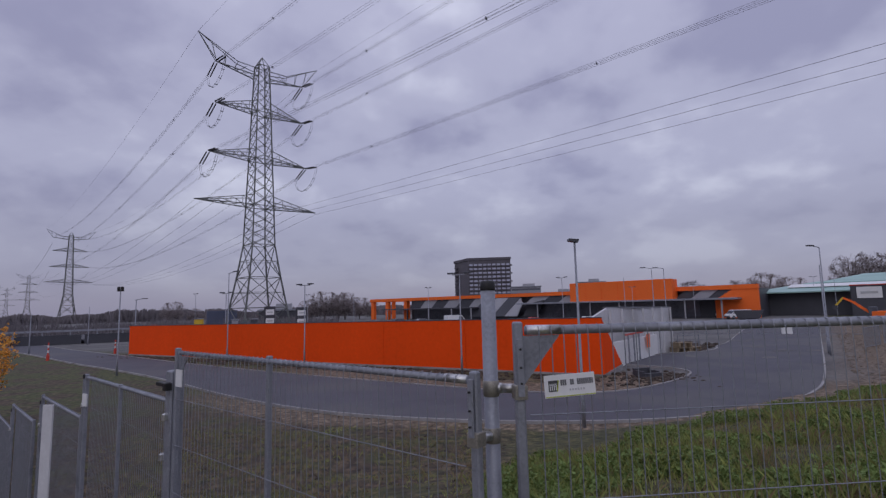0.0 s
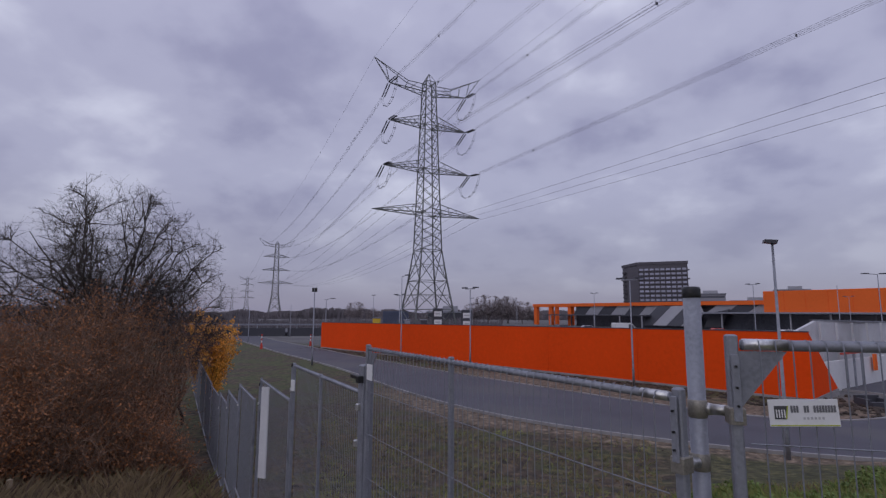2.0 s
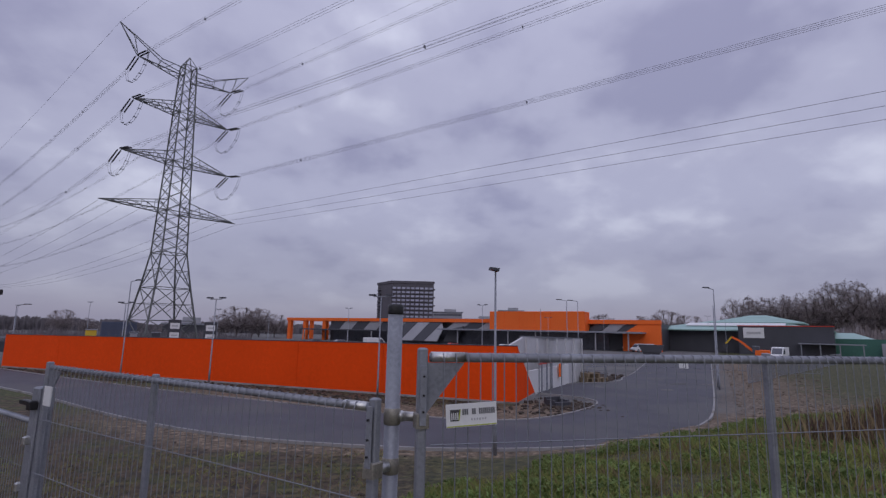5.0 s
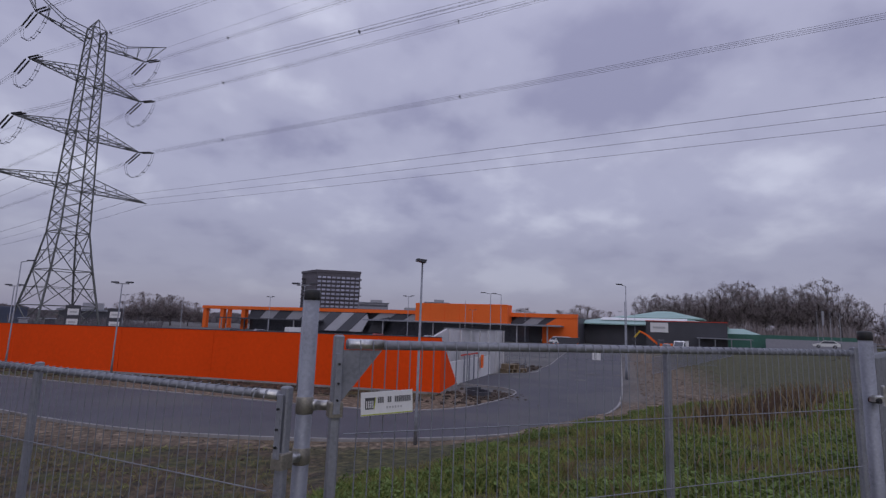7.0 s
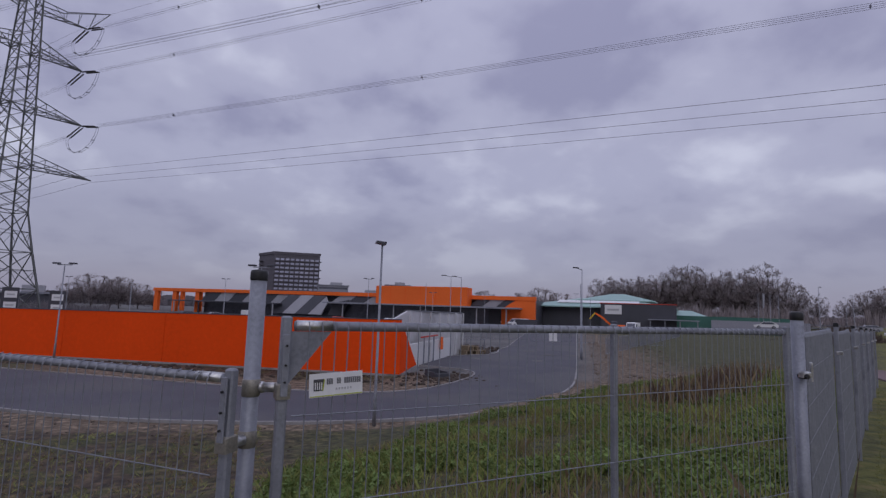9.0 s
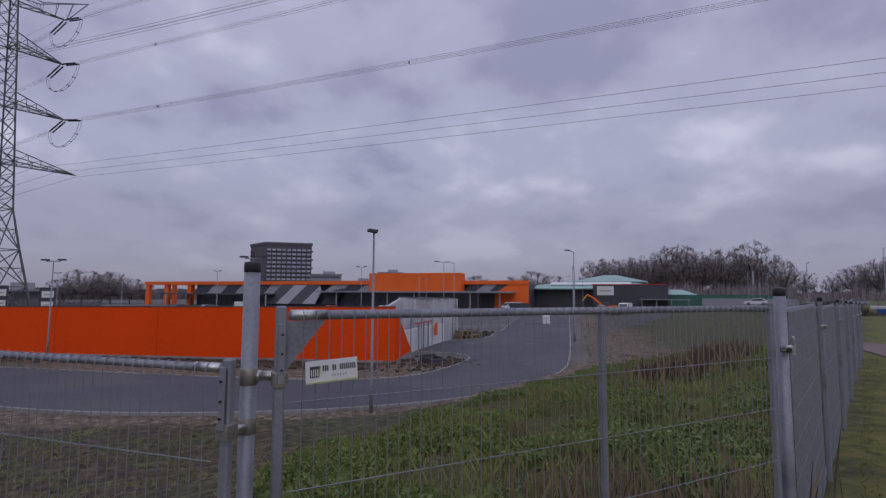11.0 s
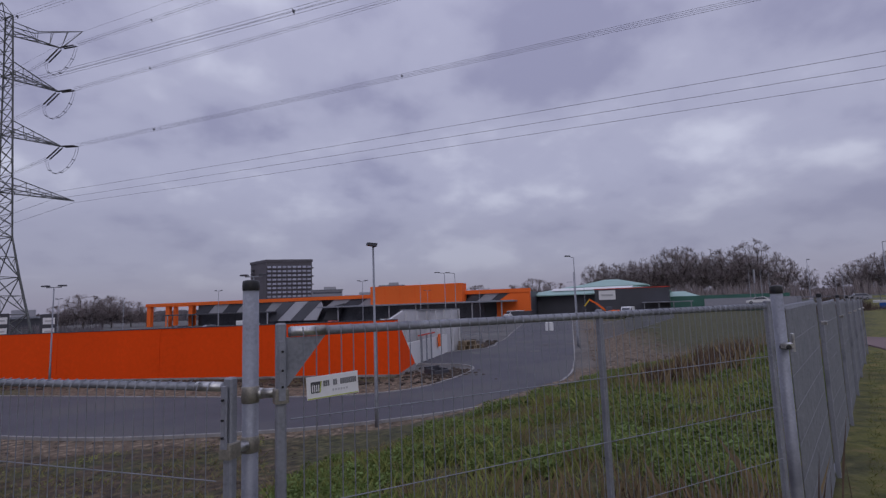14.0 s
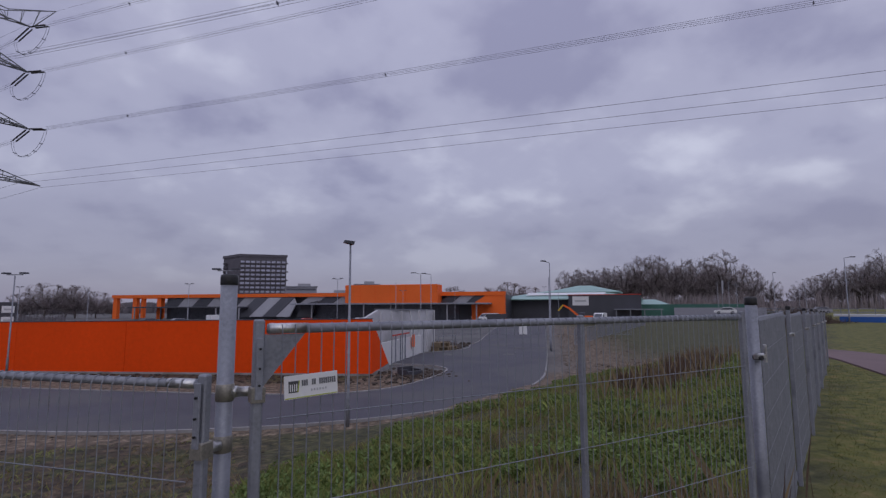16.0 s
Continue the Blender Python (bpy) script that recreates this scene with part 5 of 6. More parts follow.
t = thing("freight_container", "dark blue ribbed freight container beside the highway", "container", pose(-50.4, 114.4, LOW + 1.4, 0, 0, 24))
part("box", Shape().box((0, 0, 1.6), (6.2, 2.4, 3.2), 0, 0.04), BLUE_GREY, t)
for k in range(14):
    part("rib", Shape().box((-2.9 + k * 0.446, -1.23, 1.6), (0.16, 0.06, 2.9)), BLUE_GREY, t)
part("trestle", Shape().box((-2.3, 0, -0.85), (0.5, 2.2, 1.7)).box((2.3, 0, -0.85), (0.5, 2.2, 1.7)), DARK_CLAD, t, "dark support")
# ---- bridge with blue girder ----
bridge = thing("bridge", "small bridge with a blue girder and grey railing", "bridge", pose(63, 31, -0.6, 0, 0, -62))
part("girder", Shape().box((11, 0, 0.45), (26, 0.5, 0.75)), BLUE, bridge, "blue steel girder")
part("deck", Shape().box((11, 1.6, 0.95), (27, 3.6, 0.22)), CONCRETE, bridge)
part("abutment", Shape().box((1.2, 0.3, -0.15), (1.2, 1.2, 0.7)), YELLOW, bridge, "sand-coloured bearing block")
for z in (1.3, 1.65):
    part("railing", Shape().beam((-9, -0.1, z), (24, -0.1, z), 0.08), GALV, bridge, "grey railing")
for k in range(24):
    part("railing_post", Shape().box((-9 + k * 1.43, -0.1, 1.3), (0.08, 0.08, 0.8)), GALV, bridge)

# ---- trees and shrubs ----


def leaf(shape, rng, p, size):
    a = Vector((rng.gauss(0, 1), rng.gauss(0, 1), rng.gauss(0, 1))).normalized()
    b = a.cross((rng.gauss(0, 1), rng.gauss(0, 1), rng.gauss(0, 1))).normalized()
    a, b = a * size, b * size * 0.55
    c = a.cross(b).normalized() * size * 0.18
    shape.add([p - a, p - b + c, p + a, p + b + c], [(0, 1, 2), (0, 2, 3)])


def bough(shape, rng, a, b, r0, r1, n, bow, sides=3):
    """A tapered, slightly bent and crooked branch from a to b; gives its points."""
    span = (b - a).length
    side = Vector((rng.gauss(0, 1), rng.gauss(0, 1), rng.gauss(0.4, 0.8))).normalized() * span * bow
    pts = []
    for i in range(n + 1):
        f = i / n
        j = Vector((rng.gauss(0, 1), rng.gauss(0, 1), rng.gauss(0, 1))) * span * 0.022 * (0 < i < n)
        pts.append(a.lerp(b, f) + side * (4 * f * (1 - f)) + j)
    for i in range(n):
        shape.tube(pts[i], pts[i + 1], r0 + (r1 - r0) * i / n, r0 + (r1 - r0) * (i + 1) / n, sides, caps=False)
    return pts


def crown_tree(seed, label, m, group, crotch, centre_z, reach, rise, counts, radii, twig_mat, low=0.0, stems=1, limb_mat=BARK):
    """A deciduous tree in winter: limbs from a crotch into a rounded crown of branches, twigs and fine tips. counts and radii go from limbs to tips."""
    rng = random.Random(seed)
    t = thing("tree", label, "tree", m, group)
    limbs, twigs = Shape(), Shape()
    centre = Vector((0, 0, centre_z))
    fork = Vector((0, 0, crotch))
    for k in range(stems):
        a = 2 * math.pi * k / stems + 0.4
        o = 0.3 if stems > 1 else 0.0
        bough(limbs, rng, Vector((math.cos(a) * o, math.sin(a) * o, -0.15)), fork, radii[0] * 1.9, radii[0] * 1.4, 5, 0.05, 7)

    def held(p, q):
        """The end q, drawn back along its branch until it lies in the crown."""
        for k in (1.0, 0.75, 0.5, 0.3, 0.18):
            c = p.lerp(q, k)
            d = c - centre
            e = math.sqrt((d.x * d.x + d.y * d.y) / reach ** 2 + (d.z / rise) ** 2)
            if e < rng.uniform(0.94, 1.04) + 0.10 * noise.noise((d.x * 2.2 / reach + seed, d.y * 2.2 / reach, d.z * 2.2 / rise)):
                break
        return c

    def fan(pts, many, level, length):
        for _ in range(many):
            i = rng.randrange(max(1, len(pts) // 4), len(pts))
            p = pts[i]
            run = (pts[i] - pts[i - 1]).normalized()
            out = Vector(((p.x - centre.x) / reach, (p.y - centre.y) / reach, (p.z - centre.z) / rise * 0.8 + 0.25))
            any_way = Vector((rng.gauss(0, 1), rng.gauss(0, 1), rng.gauss(0, 1))).normalized()
            q = held(p, p + (run * 0.5 + out * 0.5 + any_way * 1.0).normalized() * length * rng.uniform(0.55, 1.15))
            more = bough(limbs if level < 2 else twigs, rng, p, q, radii[level], radii[level] * 0.5, 4 if level < 2 else 2, 0.08, 4 if level < 2 else 3)
            if level < len(counts) - 1:
                fan(more, counts[level + 1], level + 1, length * 0.56)

    for k in range(counts[0]):
        up = low + (0.98 - low) * (k + 0.5) / counts[0]
        a = 2.39996 * k + rng.uniform(-0.3, 0.3)
        flat = math.sqrt(max(0.0, 1 - up * up))
        end = centre + Vector((math.cos(a) * flat * reach, math.sin(a) * flat * reach, up * rise)) * rng.uniform(0.78, 0.94)
        pts = bough(limbs, rng, fork + Vector((0, 0, rng.uniform(-0.1, 0.25) * crotch)), end, radii[0], radii[1] * 0.8, 8, 0.10, 5)
        fan(pts, counts[1], 1, reach * 0.40)
    part("trunk", limbs, limb_mat, t)
    part("crown", twigs, twig_mat, t, "rounded crown of fine bare twigs")
    return t


# the far row takes twig and bark colours that carry painted haze
kinds = [crown_tree(s, "bare deciduous tree in a winter row", pose(x, y, -0.8), "row of bare trees", h * 0.22, h * 0.56, w * 0.5, h * 0.45, (16, 9, 9, 4), (0.20, 0.09, 0.036, 0.024), HAZED_TWIG, -0.35, 1, HAZED_BARK) for s, h, w, x, y in
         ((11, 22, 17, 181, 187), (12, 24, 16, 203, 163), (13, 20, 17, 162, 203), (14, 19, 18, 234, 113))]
tr = random.Random(8)
for x, y, s in ((166, 200, 0.72), (173, 194, 0.98), (177, 196, 0.85), (186, 183, 0.98), (190, 177, 1.0), (196, 172, 1.02), (199, 176, 0.95), (208, 156, 1.02), (212, 150, 0.96), (214, 146, 0.66), (226, 134, 0.5), (227, 127, 0.68),
                (230, 120, 0.8), (231, 113, 0.85), (237, 107, 1.0), (238, 98, 1.05), (243, 88, 1.1), (246, 78, 1.1), (171, 206, 0.8), (205, 168, 0.9), (184, 190, 0.9), (193, 182, 0.95), (200, 168, 1.0), (206, 161, 1.0), (179, 199, 0.9), (188, 188, 0.92), (194, 175, 0.98), (210, 160, 0.95), (234, 104, 0.95), (241, 93, 1.0), (229, 124, 0.7), (219, 141, 0.55)):
    k = tr.choice(kinds)
    copy_thing(k, pose(x, y, -0.8, 0, 0, tr.uniform(0, 360)) @ Matrix.Scale(s * 1.08, 4))
# low far woods along the horizon
fw = random.Random(21)
under = Shape()
woods = Shape()
for _ in range(16000):
    a = radians(fw.uniform(-60, 72))
    r = fw.uniform(330, 480)
    h = (6.2 + 3.2 * noise.noise((a * 9, 1.3, 0)) + 2.4 * noise.noise((a * 37, 4.3, 0))) * fw.random() ** 0.4
    x, y = math.sin(a) * r, math.cos(a) * r
    w, q = fw.uniform(0.3, 0.9), fw.uniform(0, 3.1)
    lean = fw.gauss(0, 0.9)
    woods.add([(x - w * math.cos(q), y - w * math.sin(q), LOW), (x + w * math.cos(q), y + w * math.sin(q), LOW), (x + lean + w * 0.8, y, LOW + h), (x + lean - w * 0.8, y, LOW + h * 0.94)], [(0, 1, 2, 3)])
for _ in range(6000):
    a = radians(fw.uniform(-60, -12))
    r = fw.uniform(120, 210)
    h = (3.0 + 1.6 * noise.noise((a * 19, 6.3, 0)) + 0.9 * noise.noise((a * 61, 4.3, 0))) * fw.random() ** 0.5
    x, y = math.sin(a) * r, math.cos(a) * r
    w, q, lean = fw.uniform(0.08, 0.3), fw.uniform(0, 3.1), fw.gauss(0, 0.6)
    woods.add([(x - w * math.cos(q), y - w * math.sin(q), LOW), (x + w * math.cos(q), y + w * math.sin(q), LOW), (x + lean, y, LOW + max(h, 0.3))], [(0, 1, 2)])
# horizon haze is painted into the woods' pale grey-brown
solid("far_woods", woods, material("haze_painted_woods", (0.15, 0.135, 0.145), 0.95, vary=0.3, scale=0.02, fine=0.3, bump=0, spread=0.2), "low line of bare winter woods on the horizon", "woods", kind="stuff")

# understorey of the tree row, in the same twig colour paled for haze
for _ in range(7000):
    a = radians(fw.choice((fw.uniform(37, 57), fw.uniform(37, 57), fw.uniform(57, 61), fw.uniform(60, 76))))
    r = fw.uniform(236, 275)
    h = (7.5 + 3.0 * noise.noise((a * 24, 2.3, 0))) * fw.random() ** 0.5 * (0.5 if 0.99 < a < 1.06 else 1)
    x, y = math.sin(a) * r, math.cos(a) * r
    w, q, lean = fw.uniform(0.1, 0.35), fw.uniform(0, 3.1), fw.gauss(0, 1.2)
    under.add([(x - w * math.cos(q), y - w * math.sin(q), -1), (x + w * math.cos(q), y + w * math.sin(q), -1), (x + lean, y, h)], [(0, 1, 2)])
solid("undergrowth", under, HAZED_TWIG, "bare winter undergrowth below the tree row", "undergrowth", kind="stuff")


crown_tree(5, "bare round-crowned tree rising from a russet thicket", pose(-17.25, 13.75, LOW), "thicket trees", 2.3, 4.5, 3.9, 4.45, (30, 11, 9, 5), (0.055, 0.019, 0.0068, 0.0040), DARK_TWIG, -0.12, 4)
crown_tree(15, "small bare tree at the edge of a thicket", pose(-15.9, 15.6, LOW), "thicket trees", 1.6, 3.2, 1.7, 2.1, (14, 8, 8, 5), (0.032, 0.015, 0.007, 0.0042), DARK_TWIG, -0.1, 2)
crown_tree(25, "small bare tree at the edge of a thicket", pose(-20.0, 10.2, LOW), "thicket trees", 1.6, 3.4, 2.2, 2.5, (14, 8, 8, 5), (0.036, 0.015, 0.007, 0.0042), DARK_TWIG, -0.1, 2)
# far crowns use the haze-lightened twigs and bark as well
far_dome = crown_tree(35, "bare round-crowned tree far behind the wall", pose(-51, 214, LOW), "far trees", 2.6, 6.4, 7.0, 6.0, (18, 9, 9, 4), (0.16, 0.075, 0.034, 0.024), HAZED_TWIG, -0.6, 1, HAZED_BARK)
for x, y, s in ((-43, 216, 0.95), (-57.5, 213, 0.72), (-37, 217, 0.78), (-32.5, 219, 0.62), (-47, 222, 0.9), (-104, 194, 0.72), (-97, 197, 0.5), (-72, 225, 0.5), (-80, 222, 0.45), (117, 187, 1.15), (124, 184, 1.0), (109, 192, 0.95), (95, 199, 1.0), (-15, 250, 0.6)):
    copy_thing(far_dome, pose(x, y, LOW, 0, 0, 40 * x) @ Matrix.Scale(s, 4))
# the russet thicket before it
tk = random.Random(17)
stems, russet = Shape(), Shape()
thicket_spots = []
for _ in range(2600):
    u, w = tk.random(), tk.random()
    az = radians(-66 + 26.0 * u)
    r = 14.2 + 5.8 * w
    x, y = math.sin(az) * r, math.cos(az) * r
    # keep the growth outside the fence
    side = x * 0.70 + y * 0.714
    if side > 0.35 or side > -0.2 and r > 15:
        continue
    thicket_spots.append((x, y, side, r))
for x, y, side, rr in thicket_spots:
    z = ground_height(x, y)
    high = (1.5 + 0.75 * (rr - 13.4)) * (1 + 0.5 * noise.noise((x * 0.4, y * 0.4, 7))) * tk.uniform(0.55, 1.15)
    mound = 1 - 0.5 * min(1.0, abs(math.degrees(math.atan2(x, y)) + 51.5) / 11.5) ** 2
    high = min(high, 5.4 * tk.uniform(0.7, 1.0)) * mound * (1 - 0.5 * smooth(-1.0, 0.3, side))
    p, d = Vector((x, y, z - 0.05)), Vector((tk.gauss(0, 0.22), tk.gauss(0, 0.22), 1)).normalized()
    n = 4
    russet_share = smooth(-0.35, 0.45, noise.noise((x * 0.5, y * 0.5, 2))) * 0.6 + 0.12
    for i in range(n):
        q = p + d * (high / n)
        stems.tube(p, q, 0.010 * (1 - i / n) + 0.004, 0.010 * (1 - (i + 1) / n) + 0.003, 3, caps=False)
        for _ in range(5):
            e = Vector((tk.gauss(0, 1), tk.gauss(0, 1), tk.gauss(0.6, 0.6))).normalized() * tk.uniform(0.25, 0.65)
            stems.tube(q, q + e, 0.005, 0.002, 3, caps=False)
            for _ in range(5):
                if tk.random() < russet_share:
                    leaf(russet, tk, q + e * tk.random() + Vector((tk.gauss(0, 0.10), tk.gauss(0, 0.10), tk.gauss(0, 0.10))), tk.uniform(0.018, 0.044))
        p = q
        d = (d + Vector((tk.gauss(0, 0.2), tk.gauss(0, 0.2), 0.1))).normalized()
thicket = thing("thicket", "dense russet brown thicket of shrubs outside the fence", "shrub", pose(0, 0, 0), kind="stuff")
part("stems", stems, THICKET_TWIG, thicket)
part("foliage", russet, DEAD_LEAF, thicket)

# golden shrub inside the fence
gb = random.Random(3)
bush = thing("golden_shrub", "upright shrub with golden autumn leaves beside the fence", "shrub", pose(-19.2, 20.8, LOW))
gs, gl = Shape(), Shape()
for k in range(70):
    a = gb.uniform(0, 6.283)
    f = gb.uniform(0.02, 0.36)
    p, d = Vector((math.cos(a) * 0.15, math.sin(a) * 0.15, 0)), Vector((math.cos(a) * f, math.sin(a) * f, 1)).normalized()
    high = gb.uniform(2.4, 4.0) * (1.15 - 0.9 * f)
    for i in range(6):
        q = p + d * (high / 6)
        gs.tube(p, q, 0.014 - 0.002 * i, 0.012 - 0.002 * i, 4, caps=False)
        for _ in range(4):
            e = Vector((gb.gauss(0, 1), gb.gauss(0, 1), gb.gauss(0.3, 0.5))).normalized() * gb.uniform(0.15, 0.5)
            gs.tube(q, q + e, 0.004, 0.002, 3, caps=False)
            for _ in range(9):
                leaf(gl, gb, q + e * gb.uniform(0.2, 1.1) + Vector((gb.gauss(0, 0.06), gb.gauss(0, 0.06), gb.gauss(0, 0.06))), gb.uniform(0.035, 0.075))
        p = q
        d = (d + Vector((gb.gauss(0, 0.12), gb.gauss(0, 0.12), 0.05))).normalized()
part("branchwork", gs, BARK, bush)
part("foliage", gl, GOLD_LEAF, bush)

# dark shrub by the bridge
db = random.Random(31)
dark = thing("dark_shrub", "dense dark leafless shrub beside the bridge", "shrub", pose(56.5, 33.5, -0.6))
ds = Shape()
for _ in range(1600):
    x, y = db.gauss(0, 2.2), db.gauss(0, 2.0)
    h = max(0.2, 1.7 * math.exp(-(x * x + y * y) / 14)) * db.uniform(0.6, 1.1)
    ds.tube((x, y, 0), (x + db.gauss(0, 0.3), y + db.gauss(0, 0.3), h), 0.03, 0.01, 3, caps=False)
part("branchwork", ds, TWIG, dark)

# ---- grass and weeds ----
gr = random.Random(77)


def blade(shape, x, y, z, h, w, lean):
    a = gr.uniform(0, 6.283)
    dx, dy = math.cos(a) * w, math.sin(a) * w
    lx, ly = gr.gauss(0, lean) * h, gr.gauss(0, lean) * h
    shape.add([(x - dx, y - dy, z), (x + dx, y + dy, z), (x + lx * 0.45 + dx * 0.6, y + ly * 0.45 + dy * 0.6, z + h * 0.6), (x + lx, y + ly, z + h)], [(0, 1, 2), (0, 2, 3)])


def to_xy(u, v):
    return u * ALONG[0] + v * ACROSS[0], u * ALONG[1] + v * ACROSS[1]


blades, weeds, dry, mown = Shape(), Shape(), Shape(), Shape()
for _ in range(95000):
    u, v = gr.uniform(0, 1) ** 1.5 * 30 - 1.5, 0.7 + gr.random() ** 1.25 * 10
    x, y = to_xy(u, v)
    if x < 0.4 + 0.5 * noise.noise((x, y, 5)) + 0.18 * (y - 8) * (y > 8) or dist((x, y), (0, 0)) < 2.6:
        continue
    lush = noise.noise((x * 0.45, y * 0.45, 9)) + 0.45 * noise.noise((x * 1.3, y * 1.3, 2))
    z = ground_height(x, y) - 0.02
    if lush > -0.16 or gr.random() < 0.45:
        h = gr.uniform(0.08, 0.25) * max(0.55, 1.1 + 1.3 * lush)
        blade(blades, x, y, z, h, gr.uniform(0.006, 0.012), 0.35)
        if lush > 0.02 and gr.random() < 0.55:
            for _ in range(6):
                leaf(weeds, gr, Vector((x + gr.gauss(0, 0.07), y + gr.gauss(0, 0.07), z + gr.uniform(0.05, 0.18 + 0.3 * lush))), gr.uniform(0.02, 0.058))
    elif gr.random() < 0.45:
        blade(dry, x, y, z, gr.uniform(0.05, 0.22), 0.005, 0.35)
# taller tufts and dry stalks
for _ in range(150):
    u, v = gr.uniform(1, 22), gr.uniform(1.2, 9)
    x0, y0 = to_xy(u, v)
    if x0 < 1.5:
        continue
    for _ in range(45):
        x, y = x0 + gr.gauss(0, 0.16), y0 + gr.gauss(0, 0.16)
        blade(blades if gr.random() < 0.65 else dry, x, y, ground_height(x, y) - 0.02, gr.uniform(0.18, 0.46), 0.006, 0.28)
for _ in range(700):
    x, y = gr.gauss(3.6, 0.6), gr.gauss(3.3, 0.9)
    if x * ACROSS[0] + y * ACROSS[1] < 0.45:
        continue
    blade(dry, x, y, ground_height(x, y) - 0.02, gr.uniform(0.2, 0.7), 0.005, 0.2)
for _ in range(420):
    u, v = gr.uniform(14, 26), gr.gauss(4.5, 1.0)
    x, y = to_xy(u, v)
    blade(dry, x, y, ground_height(x, y) - 0.02, gr.uniform(0.4, 1.1), 0.012, 0.2)
# leafy rosettes in patches over the slope
def rosette(shape, x, y, z, n, size):
    for k in range(n):
        a = 6.283 * (k + gr.random() * 0.8) / n
        tilt = gr.uniform(0.15, 1.05)
        u = Vector((math.cos(a) * math.cos(tilt), math.sin(a) * math.cos(tilt), math.sin(tilt)))
        w = Vector((-math.sin(a), math.cos(a), 0)) * size * gr.uniform(0.16, 0.26)
        b = Vector((x, y, z)) + u * size * 0.12
        mid, end = b + u * size * 0.55 + Vector((0, 0, 0.06 * size)), b + u * size + Vector((0, 0, -0.18 * size))
        shape.add([b, mid - w, end, mid + w], [(0, 1, 2), (0, 2, 3)])


for _ in range(5000):
    u, v = gr.uniform(0, 1) ** 1.4 * 24 - 1.0, 0.8 + gr.random() ** 1.1 * 9.4
    x, y = to_xy(u, v)
    if x < 0.5 + 0.18 * (y - 8) * (y > 8) or dist((x, y), (0, 0)) < 2.7:
        continue
    lush = noise.noise((x * 0.45, y * 0.45, 9)) + 0.45 * noise.noise((x * 1.3, y * 1.3, 2))
    if lush < gr.uniform(-0.25, 0.25) or (x > 3.0 and v < 1.9 and gr.random() < 0.8):
        continue
    rosette(weeds, x, y, ground_height(x, y) + gr.uniform(0, 0.10), gr.randint(6, 10), gr.uniform(0.06, 0.15))
# brown seed stalks on the upper slope and dead stems by the corner post
stalks = Shape()
for _ in range(95):
    u, v = gr.uniform(15.5, 24.5), gr.gauss(4.6, 0.6)
    x0, y0 = to_xy(u, v)
    for _ in range(gr.randint(8, 22)):
        x, y = x0 + gr.gauss(0, 0.14), y0 + gr.gauss(0, 0.14)
        blade(stalks, x, y, ground_height(x, y) - 0.02, gr.uniform(0.3, 0.95), 0.016, 0.16)
for _ in range(800):
    x, y = gr.gauss(3.55, 0.5), gr.gauss(3.35, 0.7)
    if x * ACROSS[0] + y * ACROSS[1] > 0.62:
        blade(stalks, x, y, ground_height(x, y) - 0.02, gr.uniform(0.12, 0.5), 0.0026, 0.16)
for _ in range(12):
    x, y = gr.gauss(4.35, 0.2), gr.gauss(2.74, 0.06)
    h = gr.uniform(0.4, 1.15)
    blade(stalks, x, y, ground_height(x, y) - 0.02, h, 0.002, 0.10)
for _ in range(5200):
    # a reddish mat of dead growth on the bare side
    x, y = gr.gauss(-3.7, 0.75), gr.gauss(7.6, 0.5)
    if noise.noise((x * 1.6, y * 1.6, 8)) > -0.1:
        blade(stalks, x, y, ground_height(x, y) - 0.01, gr.uniform(0.02, 0.09), 0.012, 1.4)
# matted low growth on the bare side
for _ in range(26000):
    x, y = gr.uniform(-11, 0.9), gr.uniform(3.4, 19)
    k = noise.noise((x * 0.55, y * 0.55, 3)) + 0.5 * noise.noise((x * 1.9, y * 1.9, 6))
    if x * 0.70 + y * 0.714 < 1.9 or k < gr.uniform(-0.35, 0.25):
        continue
    green = noise.noise((x * 0.4, y * 0.4, 13)) + 0.25 > gr.uniform(-0.2, 0.7)
    blade(blades if green else dry, x, y, ground_height(x, y) - 0.015, gr.uniform(0.03, 0.11), 0.010, 0.9)
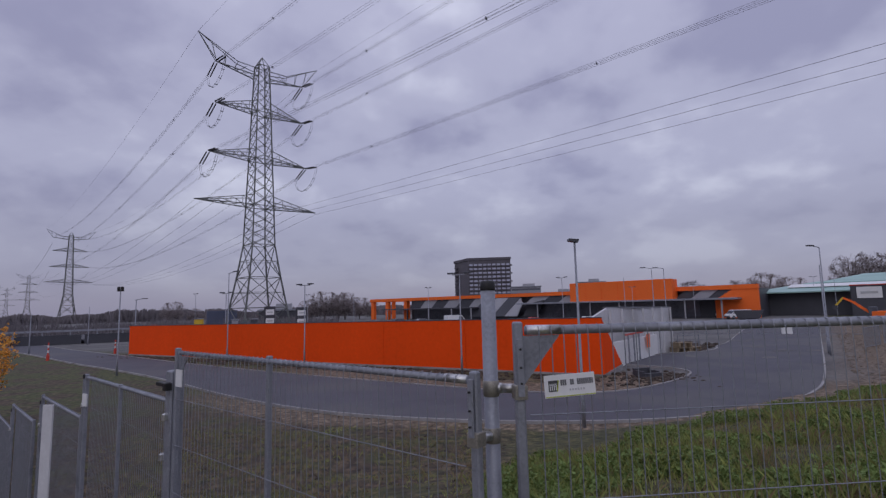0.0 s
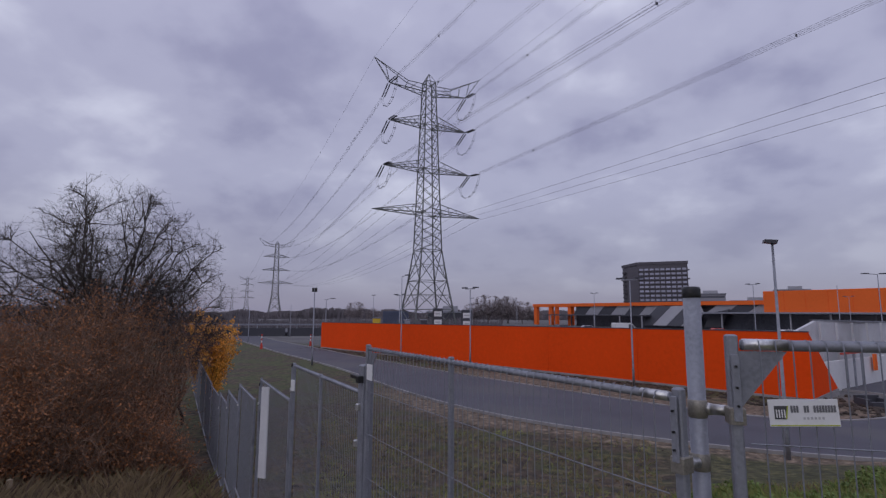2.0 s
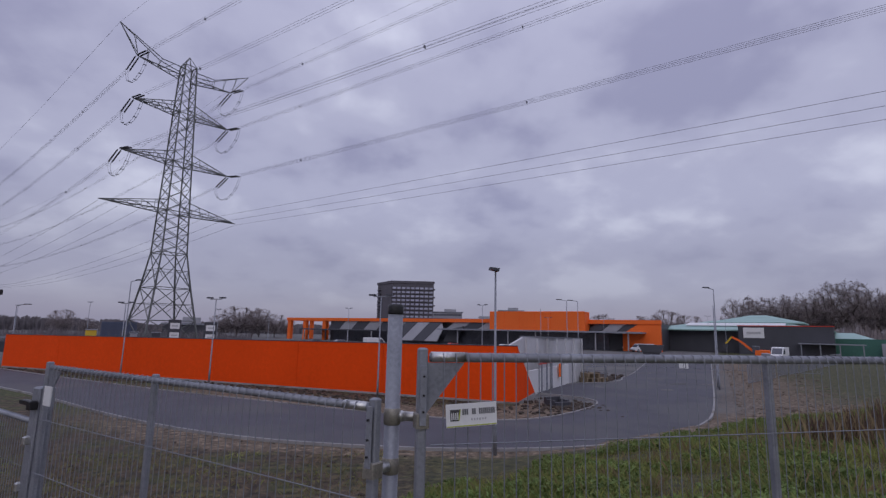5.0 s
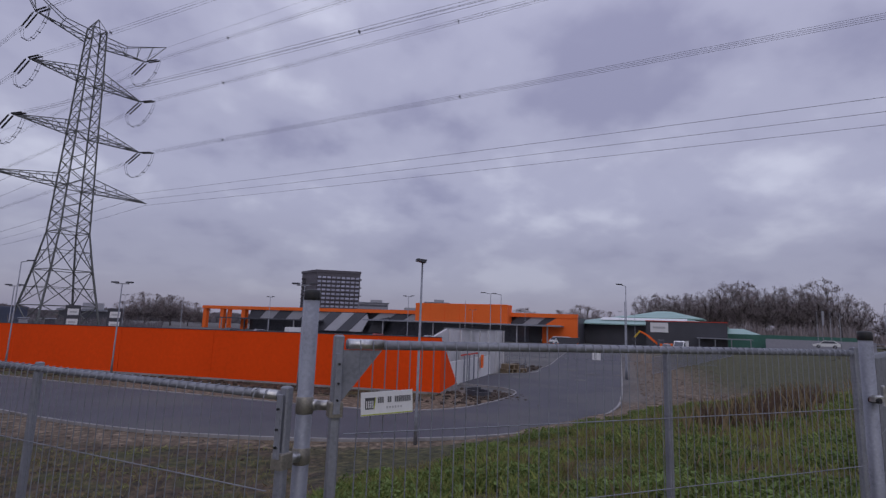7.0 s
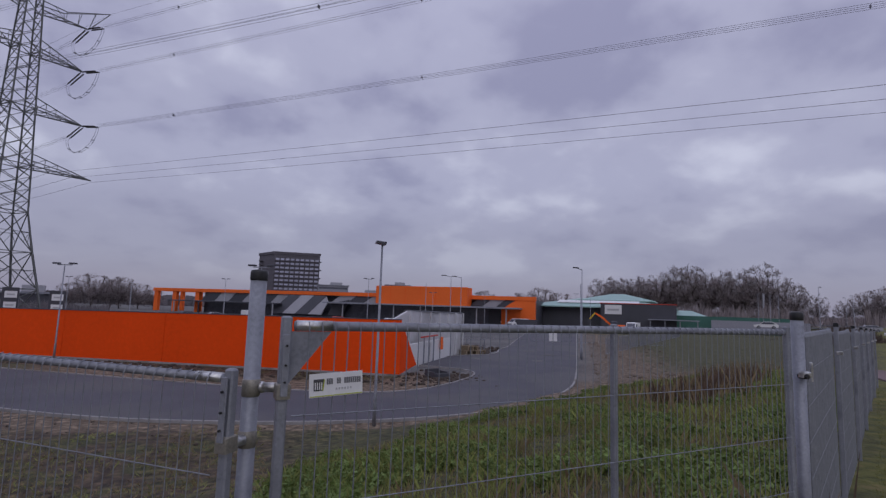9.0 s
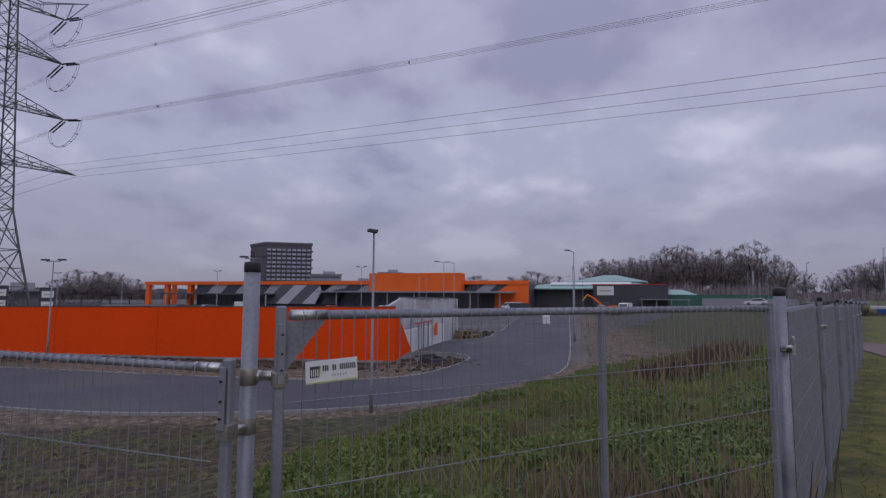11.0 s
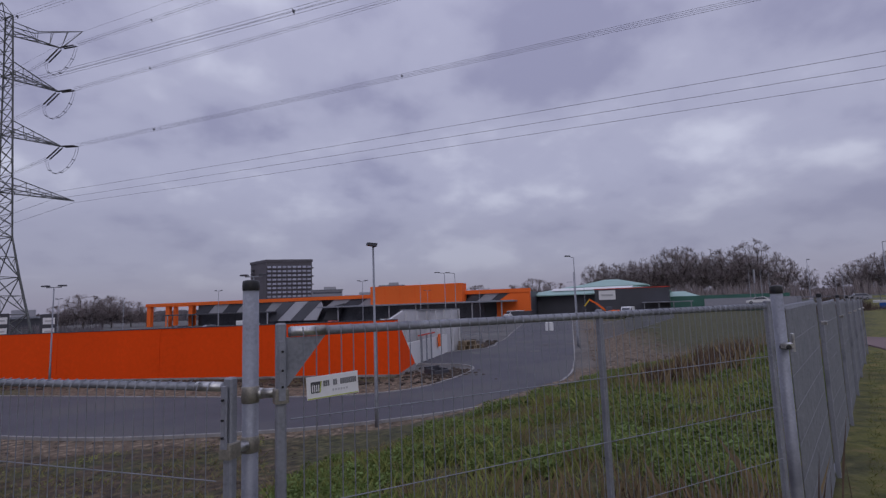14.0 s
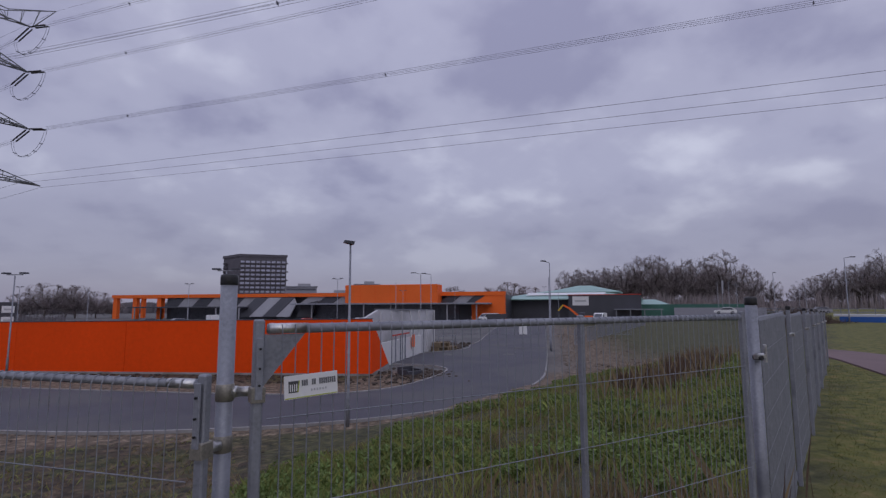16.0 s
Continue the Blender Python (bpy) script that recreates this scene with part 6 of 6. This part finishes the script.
# thin growth on the bare side and dry grass outside the stepped fence
for _ in range(6000):
    x, y = gr.uniform(-9, 0.8), gr.uniform(4, 18)
    if x * 0.70 + y * 0.714 < 1.9 or noise.noise((x * 0.7, y * 0.7, 3)) < 0.05:
        continue
    blade(blades if gr.random() < 0.5 else dry, x, y, ground_height(x, y) - 0.02, gr.uniform(0.05, 0.2), 0.008, 0.5)
for _ in range(20000):
    az, r = radians(gr.uniform(-70, -37)), 3.6 + 11.5 * gr.random() ** 0.8
    x, y = math.sin(az) * r, math.cos(az) * r
    if x * 0.70 + y * 0.714 > 0.9:
        continue
    blade(gr.choice((dry, dry, dry, stalks, blades)), x, y, ground_height(x, y) - 0.02, gr.uniform(0.12, 0.42), 0.005, 0.45)
for _ in range(22000):
    u, v = 3.5 + gr.random() ** 1.6 * 18, 0.1 - gr.random() ** 1.3 * 7
    x, y = to_xy(u, v)
    blade(mown, x, y, ground_height(x, y) - 0.01, gr.uniform(0.025, 0.06), 0.004, 0.5)
solid("wild_grass", blades, GRASS, "uneven green grass on the slope", "grass", kind="stuff")
solid("weeds", weeds, WEED, "low green broad-leaved weeds on the slope", "weeds", kind="stuff")
# tall dry grass at the foot of the thicket
for _ in range(26000):
    az, r = radians(gr.uniform(-72, -38)), gr.uniform(8.5, 15.0)
    x, y = math.sin(az) * r, math.cos(az) * r
    if x * 0.70 + y * 0.714 > -0.15 or noise.noise((x * 0.9, y * 0.9, 4)) < gr.uniform(-0.5, 0.3):
        continue
    blade(dry if gr.random() < 0.8 else stalks, x, y, ground_height(x, y) - 0.02, gr.uniform(0.25, 0.8), 0.006, 0.4)
solid("dry_grass", dry, DRY, "thin dry straw-coloured stalks on bare earth", "grass", kind="stuff")
solid("lawn", mown, material("mown_blades", (0.145, 0.148, 0.030), 0.7, vary=0.4, scale=0.5, fine=4, bump=0, spread=0.3), "short mown grass outside the fence", "grass", kind="stuff")
solid("dead_stalks", stalks, material("russet_stalks", (0.118, 0.076, 0.050), 0.85, vary=0.4, scale=0.6, fine=5, bump=0, spread=0.35), "brown seed stalks and dead stems on the slope", "weeds", kind="stuff")
